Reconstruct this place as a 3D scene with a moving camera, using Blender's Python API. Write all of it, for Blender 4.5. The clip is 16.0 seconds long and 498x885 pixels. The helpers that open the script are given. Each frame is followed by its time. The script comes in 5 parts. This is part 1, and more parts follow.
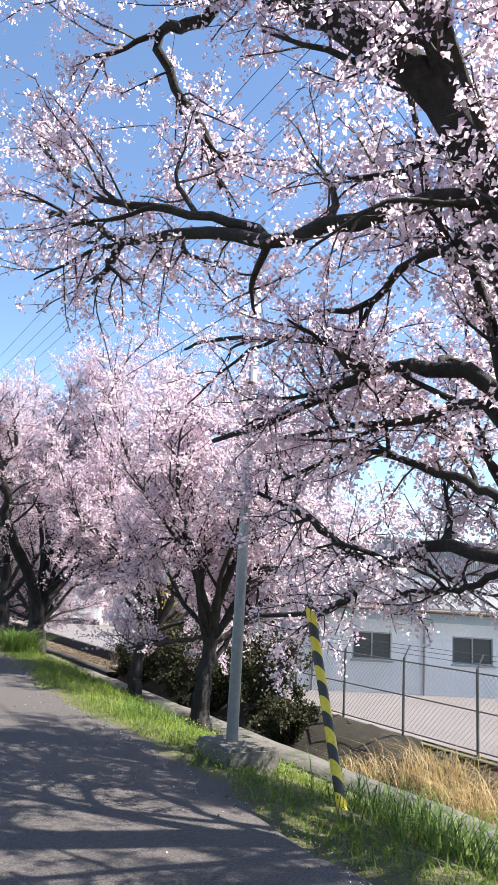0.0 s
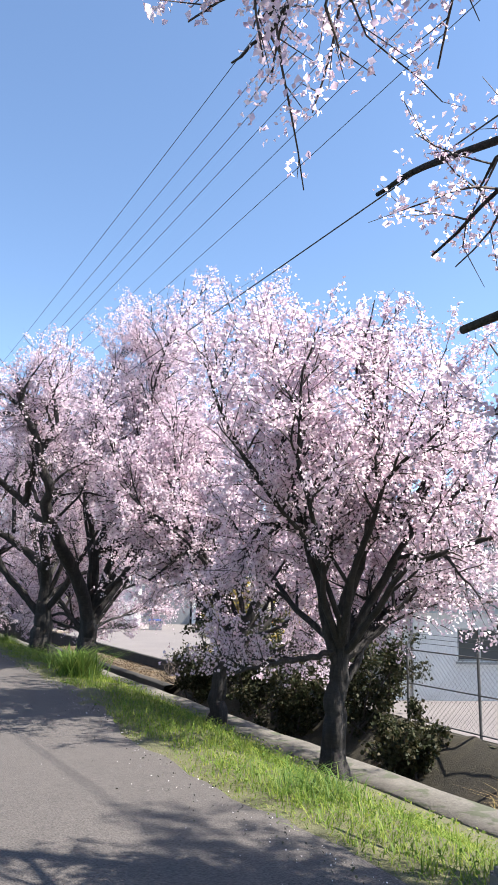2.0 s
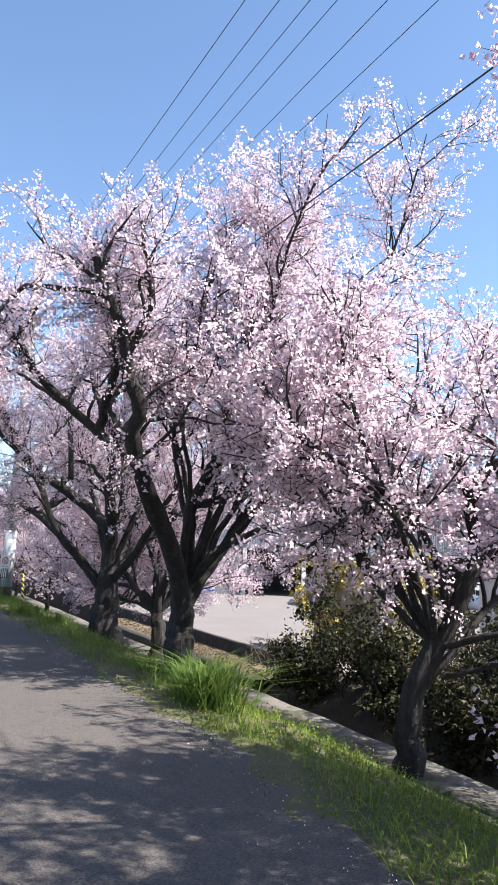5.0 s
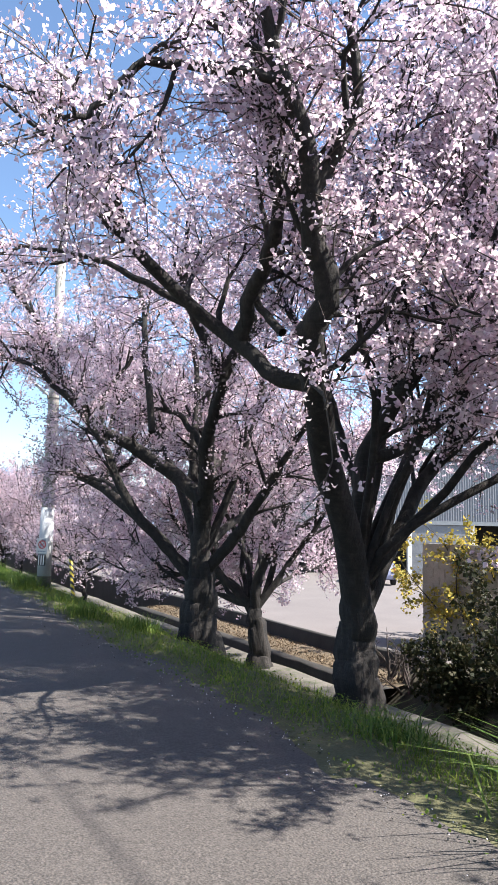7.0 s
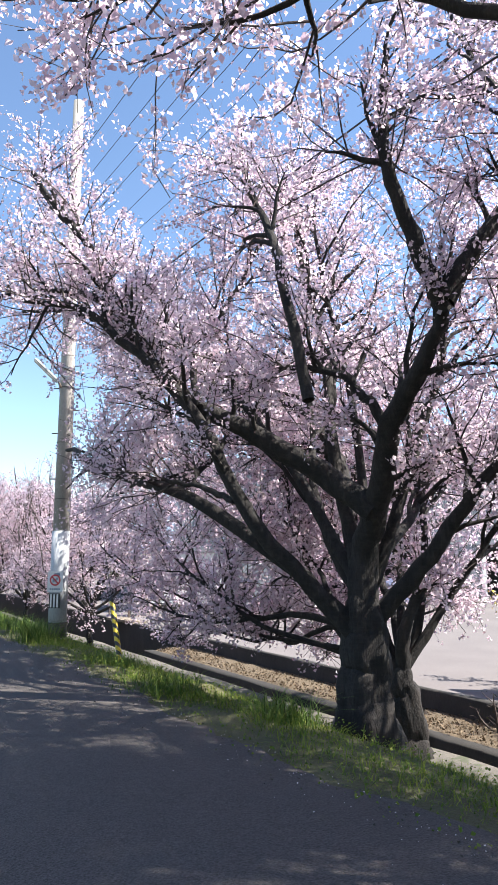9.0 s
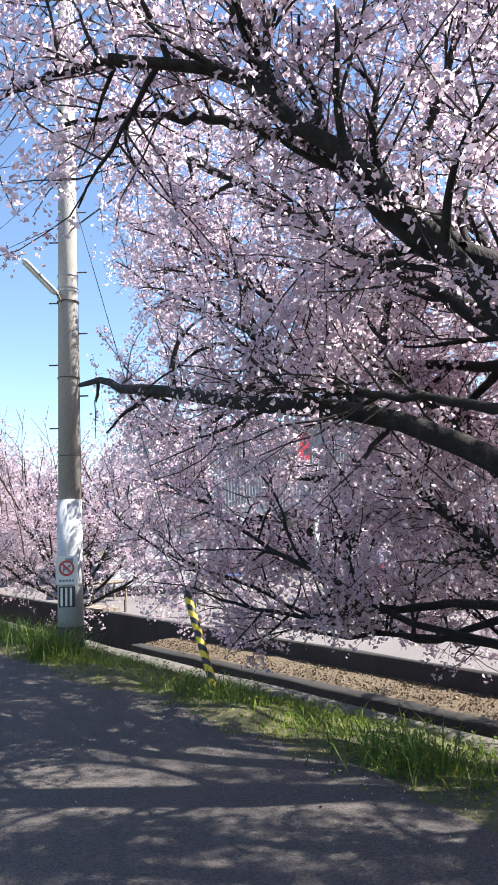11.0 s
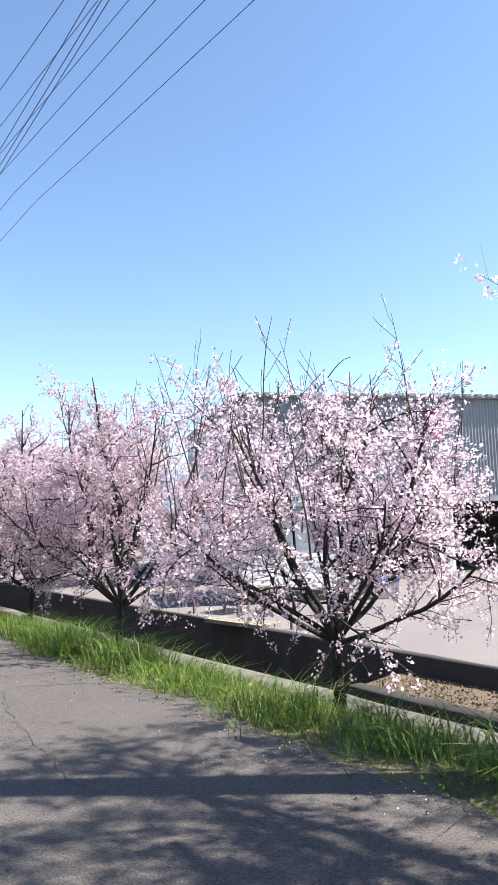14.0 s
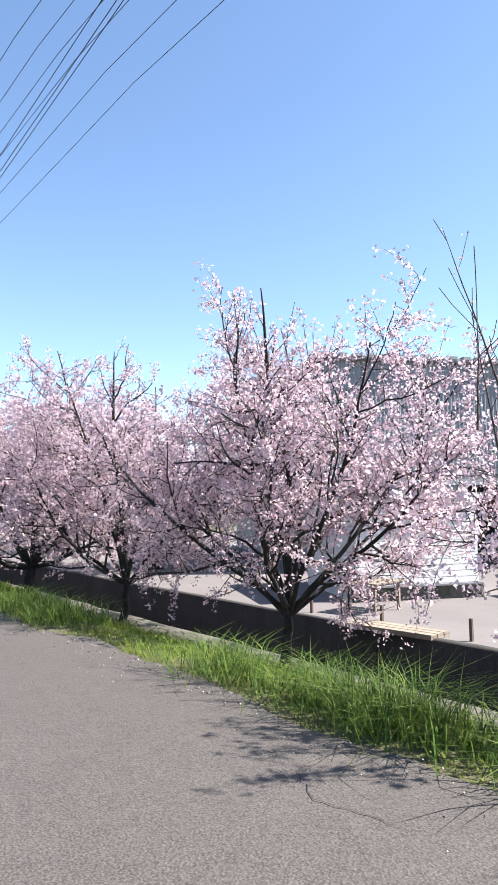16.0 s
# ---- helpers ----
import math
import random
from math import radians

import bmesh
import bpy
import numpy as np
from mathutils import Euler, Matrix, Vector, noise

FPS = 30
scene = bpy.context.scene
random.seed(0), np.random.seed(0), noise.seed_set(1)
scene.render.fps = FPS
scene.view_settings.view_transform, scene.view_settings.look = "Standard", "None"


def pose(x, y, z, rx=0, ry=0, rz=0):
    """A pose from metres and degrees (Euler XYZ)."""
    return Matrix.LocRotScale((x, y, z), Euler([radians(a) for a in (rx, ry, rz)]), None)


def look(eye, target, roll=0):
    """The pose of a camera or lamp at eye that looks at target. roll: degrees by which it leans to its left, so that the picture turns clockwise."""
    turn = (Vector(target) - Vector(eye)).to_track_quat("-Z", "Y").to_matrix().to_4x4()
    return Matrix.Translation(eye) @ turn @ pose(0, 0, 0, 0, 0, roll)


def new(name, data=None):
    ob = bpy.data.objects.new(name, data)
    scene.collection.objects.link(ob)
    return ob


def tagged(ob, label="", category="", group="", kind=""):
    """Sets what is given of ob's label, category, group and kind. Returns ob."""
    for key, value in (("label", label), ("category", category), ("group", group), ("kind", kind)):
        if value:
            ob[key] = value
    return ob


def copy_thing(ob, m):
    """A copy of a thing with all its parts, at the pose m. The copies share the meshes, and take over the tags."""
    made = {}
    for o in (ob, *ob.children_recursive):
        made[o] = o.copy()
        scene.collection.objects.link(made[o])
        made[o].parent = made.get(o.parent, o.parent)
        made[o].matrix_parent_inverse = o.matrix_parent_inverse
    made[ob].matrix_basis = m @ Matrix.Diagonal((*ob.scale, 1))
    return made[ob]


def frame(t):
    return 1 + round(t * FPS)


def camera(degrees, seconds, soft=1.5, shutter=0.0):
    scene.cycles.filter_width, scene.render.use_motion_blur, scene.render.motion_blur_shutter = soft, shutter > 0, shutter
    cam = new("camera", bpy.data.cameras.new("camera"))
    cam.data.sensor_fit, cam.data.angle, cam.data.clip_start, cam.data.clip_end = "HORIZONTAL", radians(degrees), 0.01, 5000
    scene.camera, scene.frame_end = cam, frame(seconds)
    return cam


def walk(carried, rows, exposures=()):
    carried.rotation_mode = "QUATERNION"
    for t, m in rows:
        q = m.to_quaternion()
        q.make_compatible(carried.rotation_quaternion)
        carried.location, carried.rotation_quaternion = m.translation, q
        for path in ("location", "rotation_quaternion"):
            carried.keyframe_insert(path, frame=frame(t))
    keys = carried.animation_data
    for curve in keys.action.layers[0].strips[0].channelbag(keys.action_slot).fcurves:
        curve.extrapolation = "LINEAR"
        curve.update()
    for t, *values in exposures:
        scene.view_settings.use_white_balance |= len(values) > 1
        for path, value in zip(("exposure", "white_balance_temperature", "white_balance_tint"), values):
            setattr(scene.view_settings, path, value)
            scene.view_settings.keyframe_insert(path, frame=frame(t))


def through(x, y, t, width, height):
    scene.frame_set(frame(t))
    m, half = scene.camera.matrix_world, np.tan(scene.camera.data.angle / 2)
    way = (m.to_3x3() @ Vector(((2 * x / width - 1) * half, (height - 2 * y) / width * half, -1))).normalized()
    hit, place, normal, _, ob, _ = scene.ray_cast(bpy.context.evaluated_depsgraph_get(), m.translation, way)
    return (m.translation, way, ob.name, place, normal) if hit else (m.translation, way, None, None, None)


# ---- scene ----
cam = camera(38.67, 16.0)
PATH = [
    (0.0, -0.257, 1.998, 1.475, 102.10, -3.55, -30.54),
    (0.5, -0.150, 2.893, 1.481, 101.58, -3.11, -29.40),
    (1.0, -0.064, 3.765, 1.494, 101.20, -2.51, -28.74),
    (1.5, -0.000, 4.653, 1.502, 101.28, -1.79, -28.60),
    (2.0, 0.023, 5.550, 1.493, 101.65, -1.21, -28.81),
    (2.5, 0.039, 6.478, 1.504, 101.95, -1.03, -29.07),
    (3.0, 0.047, 7.414, 1.515, 101.95, -1.00, -29.18),
    (3.2, 0.043, 7.804, 1.516, 101.87, -0.96, -29.11),
    (5.3, 0.467, 11.764, 1.512, 98.55, -2.85, -27.07),
    (5.5, 0.450, 12.216, 1.510, 98.34, -2.87, -27.18),
    (6.0, 0.404, 13.378, 1.503, 97.75, -2.56, -27.27),
    (6.5, 0.362, 14.566, 1.495, 97.08, -1.90, -27.07),
    (7.0, 0.293, 15.775, 1.485, 96.92, -1.24, -27.14),
    (7.5, 0.198, 16.993, 1.483, 97.24, -0.79, -27.41),
    (8.0, 0.134, 18.228, 1.494, 97.84, -0.66, -28.11),
    (8.2, 0.105, 18.748, 1.497, 98.25, -0.74, -28.52),
    (10.3, -0.145, 23.221, 1.471, 97.82, 1.88, -36.07),
    (10.5, -0.138, 23.687, 1.472, 97.47, 1.90, -36.65),
    (11.0, -0.108, 24.885, 1.469, 96.59, 2.14, -37.85),
    (11.5, -0.080, 26.075, 1.471, 96.13, 2.20, -38.49),
    (12.0, -0.083, 27.266, 1.482, 96.02, 2.29, -38.66),
    (12.5, -0.102, 28.446, 1.485, 96.35, 2.56, -38.22),
    (13.0, -0.108, 29.650, 1.485, 96.59, 2.24, -37.33),
    (13.5, -0.121, 30.877, 1.494, 96.52, 1.88, -36.65),
    (14.0, -0.157, 32.059, 1.514, 96.16, 1.86, -36.18),
    (14.5, -0.213, 33.254, 1.537, 95.74, 1.33, -36.08),
    (15.0, -0.277, 34.516, 1.537, 95.52, 0.97, -36.27),
    (15.5, -0.294, 35.832, 1.500, 95.22, 0.98, -36.36),
    (16.0, -0.265, 37.178, 1.458, 94.77, 0.75, -36.26),
]
walk(cam, [(r[0], pose(*r[1:])) for r in PATH])

# ---------------- world, sun, exposure ----------------
world = bpy.data.worlds.new("sky")
scene.world = world
world.use_nodes = True
wn = world.node_tree
sky = wn.nodes.new("ShaderNodeTexSky")
sky.sky_type = 'NISHITA'
sky.sun_disc = False
SUN_AZ, SUN_EL = 129.0, 50.0     # degrees clockwise from +y, above the horizon
sky.sun_elevation = radians(SUN_EL)
sky.sun_rotation = radians(SUN_AZ)
sky.air_density, sky.dust_density, sky.ozone_density = 1.0, 0.15, 3.0
wn.links.new(sky.outputs[0], wn.nodes["Background"].inputs[0])
wn.nodes["Background"].inputs[1].default_value = 0.075
sun = new("sun", bpy.data.lights.new("sun", 'SUN'))
sun.data.energy, sun.data.angle, sun.data.color = 4.6, radians(0.6), (1.0, 0.95, 0.88)
sd = Vector((math.sin(radians(SUN_AZ)) * math.cos(radians(SUN_EL)), math.cos(radians(SUN_AZ)) * math.cos(radians(SUN_EL)), math.sin(radians(SUN_EL))))
sun.matrix_world = look(tuple(sd * 60), (0, 0, 0))
scene.view_settings.exposure = 1.87

# ---------------- materials ----------------
def nodes_of(name):
    m = bpy.data.materials.new(name)
    m.use_nodes = True
    nt = m.node_tree
    return m, nt, nt.nodes["Principled BSDF"]

def ramp(nt, fac, stops):
    r = nt.nodes.new("ShaderNodeValToRGB")
    e = r.color_ramp.elements
    while len(e) < len(stops):
        e.new(0.5)
    for k, (p, c) in enumerate(stops):
        e[k].position, e[k].color = p, (*c, 1)
    nt.links.new(fac, r.inputs[0])
    return r.outputs[0]

def noise_of(nt, scale, detail=4, rough=0.6, stretch=None, kind="noise"):
    tc = nt.nodes.new("ShaderNodeTexCoord")
    src = tc.outputs["Object"]
    if stretch:
        mp = nt.nodes.new("ShaderNodeMapping")
        mp.inputs["Scale"].default_value = stretch
        nt.links.new(src, mp.inputs[0])
        src = mp.outputs[0]
    if kind == "voronoi":
        n = nt.nodes.new("ShaderNodeTexVoronoi")
        n.inputs["Scale"].default_value = scale
        nt.links.new(src, n.inputs["Vector"])
        return n.outputs["Distance"]
    n = nt.nodes.new("ShaderNodeTexNoise")
    n.inputs["Scale"].default_value, n.inputs["Detail"].default_value, n.inputs["Roughness"].default_value = scale, detail, rough
    nt.links.new(src, n.inputs["Vector"])
    return n.outputs["Fac"]

def mixc(nt, fac, a, b, mode='MIX'):
    m = nt.nodes.new("ShaderNodeMix")
    m.data_type, m.blend_type = 'RGBA', mode
    for s, v in ((m.inputs[0], fac), (m.inputs[6], a), (m.inputs[7], b)):
        if isinstance(v, (int, float)):
            s.default_value = v
        elif isinstance(v, tuple):
            s.default_value = (*v, 1)
        else:
            nt.links.new(v, s)
    return m.outputs[2]

def bump(nt, bsdf, height, strength, dist=0.02):
    b = nt.nodes.new("ShaderNodeBump")
    b.inputs["Strength"].default_value, b.inputs["Distance"].default_value = strength, dist
    nt.links.new(height, b.inputs["Height"])
    nt.links.new(b.outputs[0], bsdf.inputs["Normal"])

def surface(name, dark, light, scale=8.0, fine=60.0, rough=0.8, metal=0.0, bump_s=0.3, dist=0.01, stretch=None, spots=None, island=0.0):
    """Two-scale stained and grained surface between two colours."""
    m, nt, b = nodes_of(name)
    big = noise_of(nt, scale, 5, 0.6, stretch)
    small = noise_of(nt, fine, 3, 0.7, stretch)
    dark, light = tuple(x * 0.8 for x in dark), tuple(x * 0.8 for x in light)
    c = ramp(nt, big, [(0.3, dark), (0.7, light)])
    c = mixc(nt, 0.35, c, ramp(nt, small, [(0.3, tuple(x * 0.55 for x in dark)), (0.7, tuple(min(1, x * 1.25) for x in light))]))
    if spots:
        v = noise_of(nt, spots[0], 2, 0.5)
        c = mixc(nt, ramp(nt, v, [(spots[2], (0, 0, 0)), (spots[2] + 0.06, (1, 1, 1))]), c, spots[1])
    nt.links.new(c, b.inputs["Base Color"])
    b.inputs["Roughness"].default_value, b.inputs["Metallic"].default_value = rough, metal
    bump(nt, b, small, bump_s, dist)
    return m

def leafy(name, a, b_, c_, through=0.4, rough=0.6):
    """Thin leaf or petal: colour varies from piece to piece, light passes through."""
    m, nt, b = nodes_of(name)
    g = nt.nodes.new("ShaderNodeNewGeometry")
    col = ramp(nt, g.outputs["Random Per Island"], [(0.0, a), (0.5, b_), (1.0, c_)])
    nt.links.new(col, b.inputs["Base Color"])
    b.inputs["Roughness"].default_value = rough
    b.inputs["Specular IOR Level"].default_value = 0.2
    t = nt.nodes.new("ShaderNodeBsdfTranslucent")
    nt.links.new(col, t.inputs[0])
    mx = nt.nodes.new("ShaderNodeMixShader")
    mx.inputs[0].default_value = through
    nt.links.new(b.outputs[0], mx.inputs[1])
    nt.links.new(t.outputs[0], mx.inputs[2])
    nt.links.new(mx.outputs[0], nt.nodes["Material Output"].inputs[0])
    return m

def asphalt_material():
    m, nt, b = nodes_of("asphalt")
    big = noise_of(nt, 0.7, 5, 0.6)
    mid = noise_of(nt, 5.0, 4, 0.65)
    grit = noise_of(nt, 70.0, 3, 0.8, None, "voronoi")
    fine = noise_of(nt, 75.0, 3, 0.85)
    c = ramp(nt, big, [(0.3, (0.043, 0.037, 0.034)), (0.7, (0.068, 0.058, 0.053))])
    c = mixc(nt, 0.4, c, ramp(nt, mid, [(0.35, (0.030, 0.026, 0.024)), (0.65, (0.076, 0.066, 0.060))]))
    c = mixc(nt, 0.6, c, ramp(nt, fine, [(0.36, (0.009, 0.008, 0.0075)), (0.62, (0.125, 0.109, 0.099))]))
    nt.links.new(c, b.inputs["Base Color"])
    b.inputs["Roughness"].default_value = 0.85
    bump(nt, b, grit, 0.7, 0.006)
    return m

def bark_material():
    m, nt, b = nodes_of("cherry bark")
    long = noise_of(nt, 7.0, 6, 0.7, (1.6, 1.6, 0.35))
    rings = noise_of(nt, 18.0, 3, 0.6, (0.5, 0.5, 2.2))
    big = noise_of(nt, 2.0, 3, 0.5)
    c = ramp(nt, long, [(0.3, (0.004, 0.0033, 0.003)), (0.5, (0.011, 0.009, 0.008)), (0.74, (0.05, 0.041, 0.036))])
    c = mixc(nt, 0.3, c, ramp(nt, rings, [(0.4, (0.006, 0.005, 0.0045)), (0.65, (0.036, 0.03, 0.027))]))
    c = mixc(nt, ramp(nt, big, [(0.55, (0, 0, 0)), (0.75, (0.4, 0.4, 0.4))]), c, (0.026, 0.024, 0.02))
    nt.links.new(c, b.inputs["Base Color"])
    b.inputs["Roughness"].default_value = 0.9
    bump(nt, b, long, 1.0, 0.05)
    return m

ASPHALT = asphalt_material()
BARK = bark_material()
TWIG = surface("twig bark", (0.035, 0.026, 0.023), (0.08, 0.06, 0.052), 6, 50, 0.85)
BLOSSOM = leafy("cherry petals", (0.67, 0.505, 0.59), (0.735, 0.605, 0.675), (0.79, 0.70, 0.745), 0.73)
BLOSSOM_PINK = leafy("young cherry petals", (0.57, 0.40, 0.465), (0.62, 0.485, 0.54), (0.68, 0.585, 0.625), 0.66)
PETAL_FALLEN = leafy("fallen petals", (0.8, 0.7, 0.72), (0.85, 0.78, 0.8), (0.9, 0.85, 0.86), 0.2)
GRASS = leafy("grass blades", (0.07, 0.125, 0.02), (0.14, 0.21, 0.03), (0.25, 0.28, 0.055), 0.45)
GRASS_DARK = leafy("tuft blades", (0.05, 0.10, 0.02), (0.10, 0.17, 0.032), (0.19, 0.24, 0.06), 0.4)
STRAW = leafy("dry grass", (0.35, 0.24, 0.11), (0.46, 0.33, 0.17), (0.30, 0.25, 0.10), 0.35)
LITTER = leafy("leaf litter", (0.08, 0.055, 0.032), (0.13, 0.095, 0.06), (0.2, 0.15, 0.1), 0.1)
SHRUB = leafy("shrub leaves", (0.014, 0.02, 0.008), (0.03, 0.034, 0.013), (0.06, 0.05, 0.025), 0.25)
GOLD = leafy("golden leaves", (0.34, 0.24, 0.04), (0.45, 0.35, 0.07), (0.25, 0.24, 0.06), 0.35)
SOIL = surface("verge soil", (0.07, 0.075, 0.03), (0.14, 0.13, 0.06), 3, 40, 0.95, bump_s=0.8, dist=0.03)
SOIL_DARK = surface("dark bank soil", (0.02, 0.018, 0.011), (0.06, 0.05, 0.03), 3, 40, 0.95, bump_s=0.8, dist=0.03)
FIELD = surface("rough ground", (0.08, 0.09, 0.04), (0.16, 0.15, 0.08), 0.5, 10, 0.95)
COPING = surface("weathered concrete", (0.06, 0.054, 0.044), (0.17, 0.155, 0.13), 2.6, 30, 0.9, bump_s=0.6, dist=0.02, spots=(3.1, (0.055, 0.06, 0.035), 0.55))
# Shade on the wall faces turned from the sun is put into this colour.
WALL_SHADED = surface("old concrete in shade tone", (0.022, 0.021, 0.018), (0.055, 0.05, 0.044), 2.5, 30, 0.9, stretch=(1, 1, 0.4))
TERRACE = surface("terrace soil", (0.09, 0.066, 0.04), (0.18, 0.135, 0.085), 3, 50, 0.95, bump_s=0.8, dist=0.03)
LOT = surface("pale gravel lot", (0.15, 0.132, 0.13), (0.20, 0.178, 0.172), 0.6, 30, 0.95)
CORRUGATED = surface("grey corrugated sheet", (0.22, 0.225, 0.24), (0.30, 0.31, 0.325), 0.8, 20, 0.5, 0.3, 0.05, stretch=(1, 1, 0.3))
WHITEWALL = surface("off-white painted wall", (0.76, 0.77, 0.76), (0.92, 0.92, 0.9), 0.8, 30, 0.8, stretch=(1, 1, 0.3))
BLUEBAND = surface("pale blue painted band", (0.42, 0.55, 0.62), (0.52, 0.64, 0.70), 1, 30, 0.7)
BEIGE = surface("beige rendered wall", (0.36, 0.32, 0.27), (0.48, 0.44, 0.38), 1.2, 40, 0.9, spots=(4, (0.25, 0.22, 0.19), 0.6))
ROOF = surface("grey sheet roof", (0.20, 0.20, 0.21), (0.30, 0.30, 0.31), 1, 20, 0.6, 0.2)
# Carries the shade inside the open bays as near-black colour; also on the canopy.
BAYSHADE_DARK = surface("bay shade and dark canopy", (0.03, 0.028, 0.027), (0.06, 0.056, 0.054), 1, 20, 0.9)
FRAME_M = surface("aluminium frame", (0.30, 0.31, 0.32), (0.42, 0.43, 0.44), 5, 50, 0.45, 0.7, 0.05)
FENCE_M = surface("weathered fence steel", (0.09, 0.09, 0.09), (0.18, 0.175, 0.17), 6, 60, 0.6, 0.4, 0.1)
RUST = surface("weathered brown steel", (0.10, 0.075, 0.06), (0.20, 0.15, 0.12), 4, 50, 0.75, 0.3)
STEELPOLE = surface("galvanised steel pole", (0.34, 0.37, 0.42), (0.46, 0.49, 0.54), 3, 60, 0.5, 0.25, 0.08, stretch=(1, 1, 0.3))
CONCPOLE = surface("spun concrete pole", (0.33, 0.31, 0.28), (0.46, 0.435, 0.40), 2, 70, 0.85, 0.0, 0.25, 0.004, stretch=(1, 1, 0.25))
WRAP = surface("pale grey sleeve", (0.48, 0.50, 0.53), (0.60, 0.62, 0.64), 2.5, 40, 0.6, stretch=(1, 1, 0.4), spots=(6, (0.4, 0.41, 0.42), 0.62))
YELLOW = surface("yellow plastic", (0.72, 0.52, 0.03), (0.86, 0.66, 0.05), 5, 60, 0.5)
BLACK = surface("black plastic", (0.014, 0.014, 0.014), (0.035, 0.034, 0.033), 5, 60, 0.5)
SIGNWHITE = surface("white sign face", (0.72, 0.72, 0.71), (0.82, 0.82, 0.8), 6, 60, 0.5)
RED = surface("red print", (0.52, 0.03, 0.04), (0.62, 0.05, 0.06), 6, 60, 0.5)
GREYINK = surface("grey print", (0.16, 0.2, 0.25), (0.26, 0.32, 0.38), 9, 60, 0.5)
LAMPWHITE = surface("lamp housing", (0.55, 0.56, 0.56), (0.68, 0.69, 0.68), 6, 60, 0.45)
WIRE = surface("black cable", (0.02, 0.02, 0.022), (0.04, 0.04, 0.045), 3, 30, 0.6)
CRACK = surface("crack shadow", (0.02, 0.019, 0.018), (0.045, 0.042, 0.04), 20, 100, 0.95)
CARWHITE = surface("white car paint", (0.72, 0.72, 0.72), (0.8, 0.8, 0.8), 1, 20, 0.25, 0.0, 0.02)
CARBLUE = surface("grey-blue car paint", (0.17, 0.18, 0.27), (0.22, 0.23, 0.33), 1, 20, 0.25, 0.0, 0.02)
TYRE = surface("tyre rubber", (0.015, 0.015, 0.015), (0.03, 0.03, 0.03), 8, 60, 0.85)
BLUEBOX = surface("blue plastic", (0.03, 0.10, 0.42), (0.05, 0.15, 0.52), 5, 50, 0.5)
WOOD = surface("weathered timber", (0.20, 0.16, 0.12), (0.36, 0.30, 0.23), 4, 60, 0.85, stretch=(1, 1, 4))
# Blue haze of the distance is put into the hills' colour.
HILL = surface("wooded hill in haze blue", (0.16, 0.23, 0.33), (0.20, 0.28, 0.39), 0.004, 0.03, 1.0, bump_s=0.0)
WATER = nodes_of("canal water")[0]
WATER.node_tree.nodes["Principled BSDF"].inputs["Base Color"].default_value = (0.012, 0.012, 0.010, 1)
WATER.node_tree.nodes["Principled BSDF"].inputs["Roughness"].default_value = 0.12
GLASS = nodes_of("dark window glass")[0]
GLASS.node_tree.nodes["Principled BSDF"].inputs["Base Color"].default_value = (0.05, 0.06, 0.07, 1)
GLASS.node_tree.nodes["Principled BSDF"].inputs["Roughness"].default_value = 0.08

# ---------------- mesh helpers ----------------
def obj(name, verts, faces, mat, parent=None, smooth=False, label=""):
    me = bpy.data.meshes.new(name)
    verts = np.asarray(verts, dtype=np.float32).reshape(-1, 3)
    faces = np.asarray(faces, dtype=np.int32)
    k = faces.shape[1]
    me.vertices.add(len(verts)); me.vertices.foreach_set("co", verts.ravel())
    me.loops.add(faces.size); me.loops.foreach_set("vertex_index", faces.ravel())
    me.polygons.add(len(faces)); me.polygons.foreach_set("loop_start", np.arange(0, faces.size, k, dtype=np.int32))
    if smooth:
        me.polygons.foreach_set("use_smooth", np.ones(len(faces), dtype=bool))
    me.update(calc_edges=True)
    me.materials.append(mat)
    ob = new(name, me)
    if parent:
        ob.parent = parent
    if label:
        ob["label"] = label
    return ob

def part(name, bm, mat, parent=None, label="", smooth=False):
    me = bpy.data.meshes.new(name)
    bm.normal_update()
    bm.to_mesh(me)
    bm.free()
    me.materials.append(mat)
    if smooth:
        for p in me.polygons:
            p.use_smooth = True
    ob = new(name, me)
    if parent:
        ob.parent = parent
    if label:
        ob["label"] = label
    return ob

def box(lo, hi, bevel=0.0, bm=None):
    own = bmesh.new()
    r = bmesh.ops.create_cube(own, size=1.0)
    c = [(a + b) / 2 for a, b in zip(lo, hi)]
    s = [abs(b - a) for a, b in zip(lo, hi)]
    bmesh.ops.scale(own, vec=s, verts=r["verts"])
    bmesh.ops.translate(own, vec=c, verts=r["verts"])
    if bevel:
        bmesh.ops.bevel(own, geom=own.edges[:], offset=bevel, segments=2, affect='EDGES')
    if bm is None:
        return own
    me = bpy.data.meshes.new("tmp")
    own.to_mesh(me); own.free()
    bm.from_mesh(me)
    bpy.data.meshes.remove(me)
    return bm

def cyl(p, q, r0, r1=None, seg=16, bm=None):
    """A capped, tapered cylinder from p to q."""
    r1 = r0 if r1 is None else r1
    p, q = Vector(p), Vector(q)
    m = Matrix.Translation((p + q) / 2) @ (q - p).to_track_quat("Z", "Y").to_matrix().to_4x4()
    bm = bm or bmesh.new()
    bmesh.ops.create_cone(bm, cap_ends=True, segments=seg, radius1=r0, radius2=r1, depth=(q - p).length, matrix=m)
    return bm

def empty(name, place=(0, 0, 0), turn=0.0):
    e = new(name)
    e.matrix_world = pose(*place, 0, 0, turn)
    return e

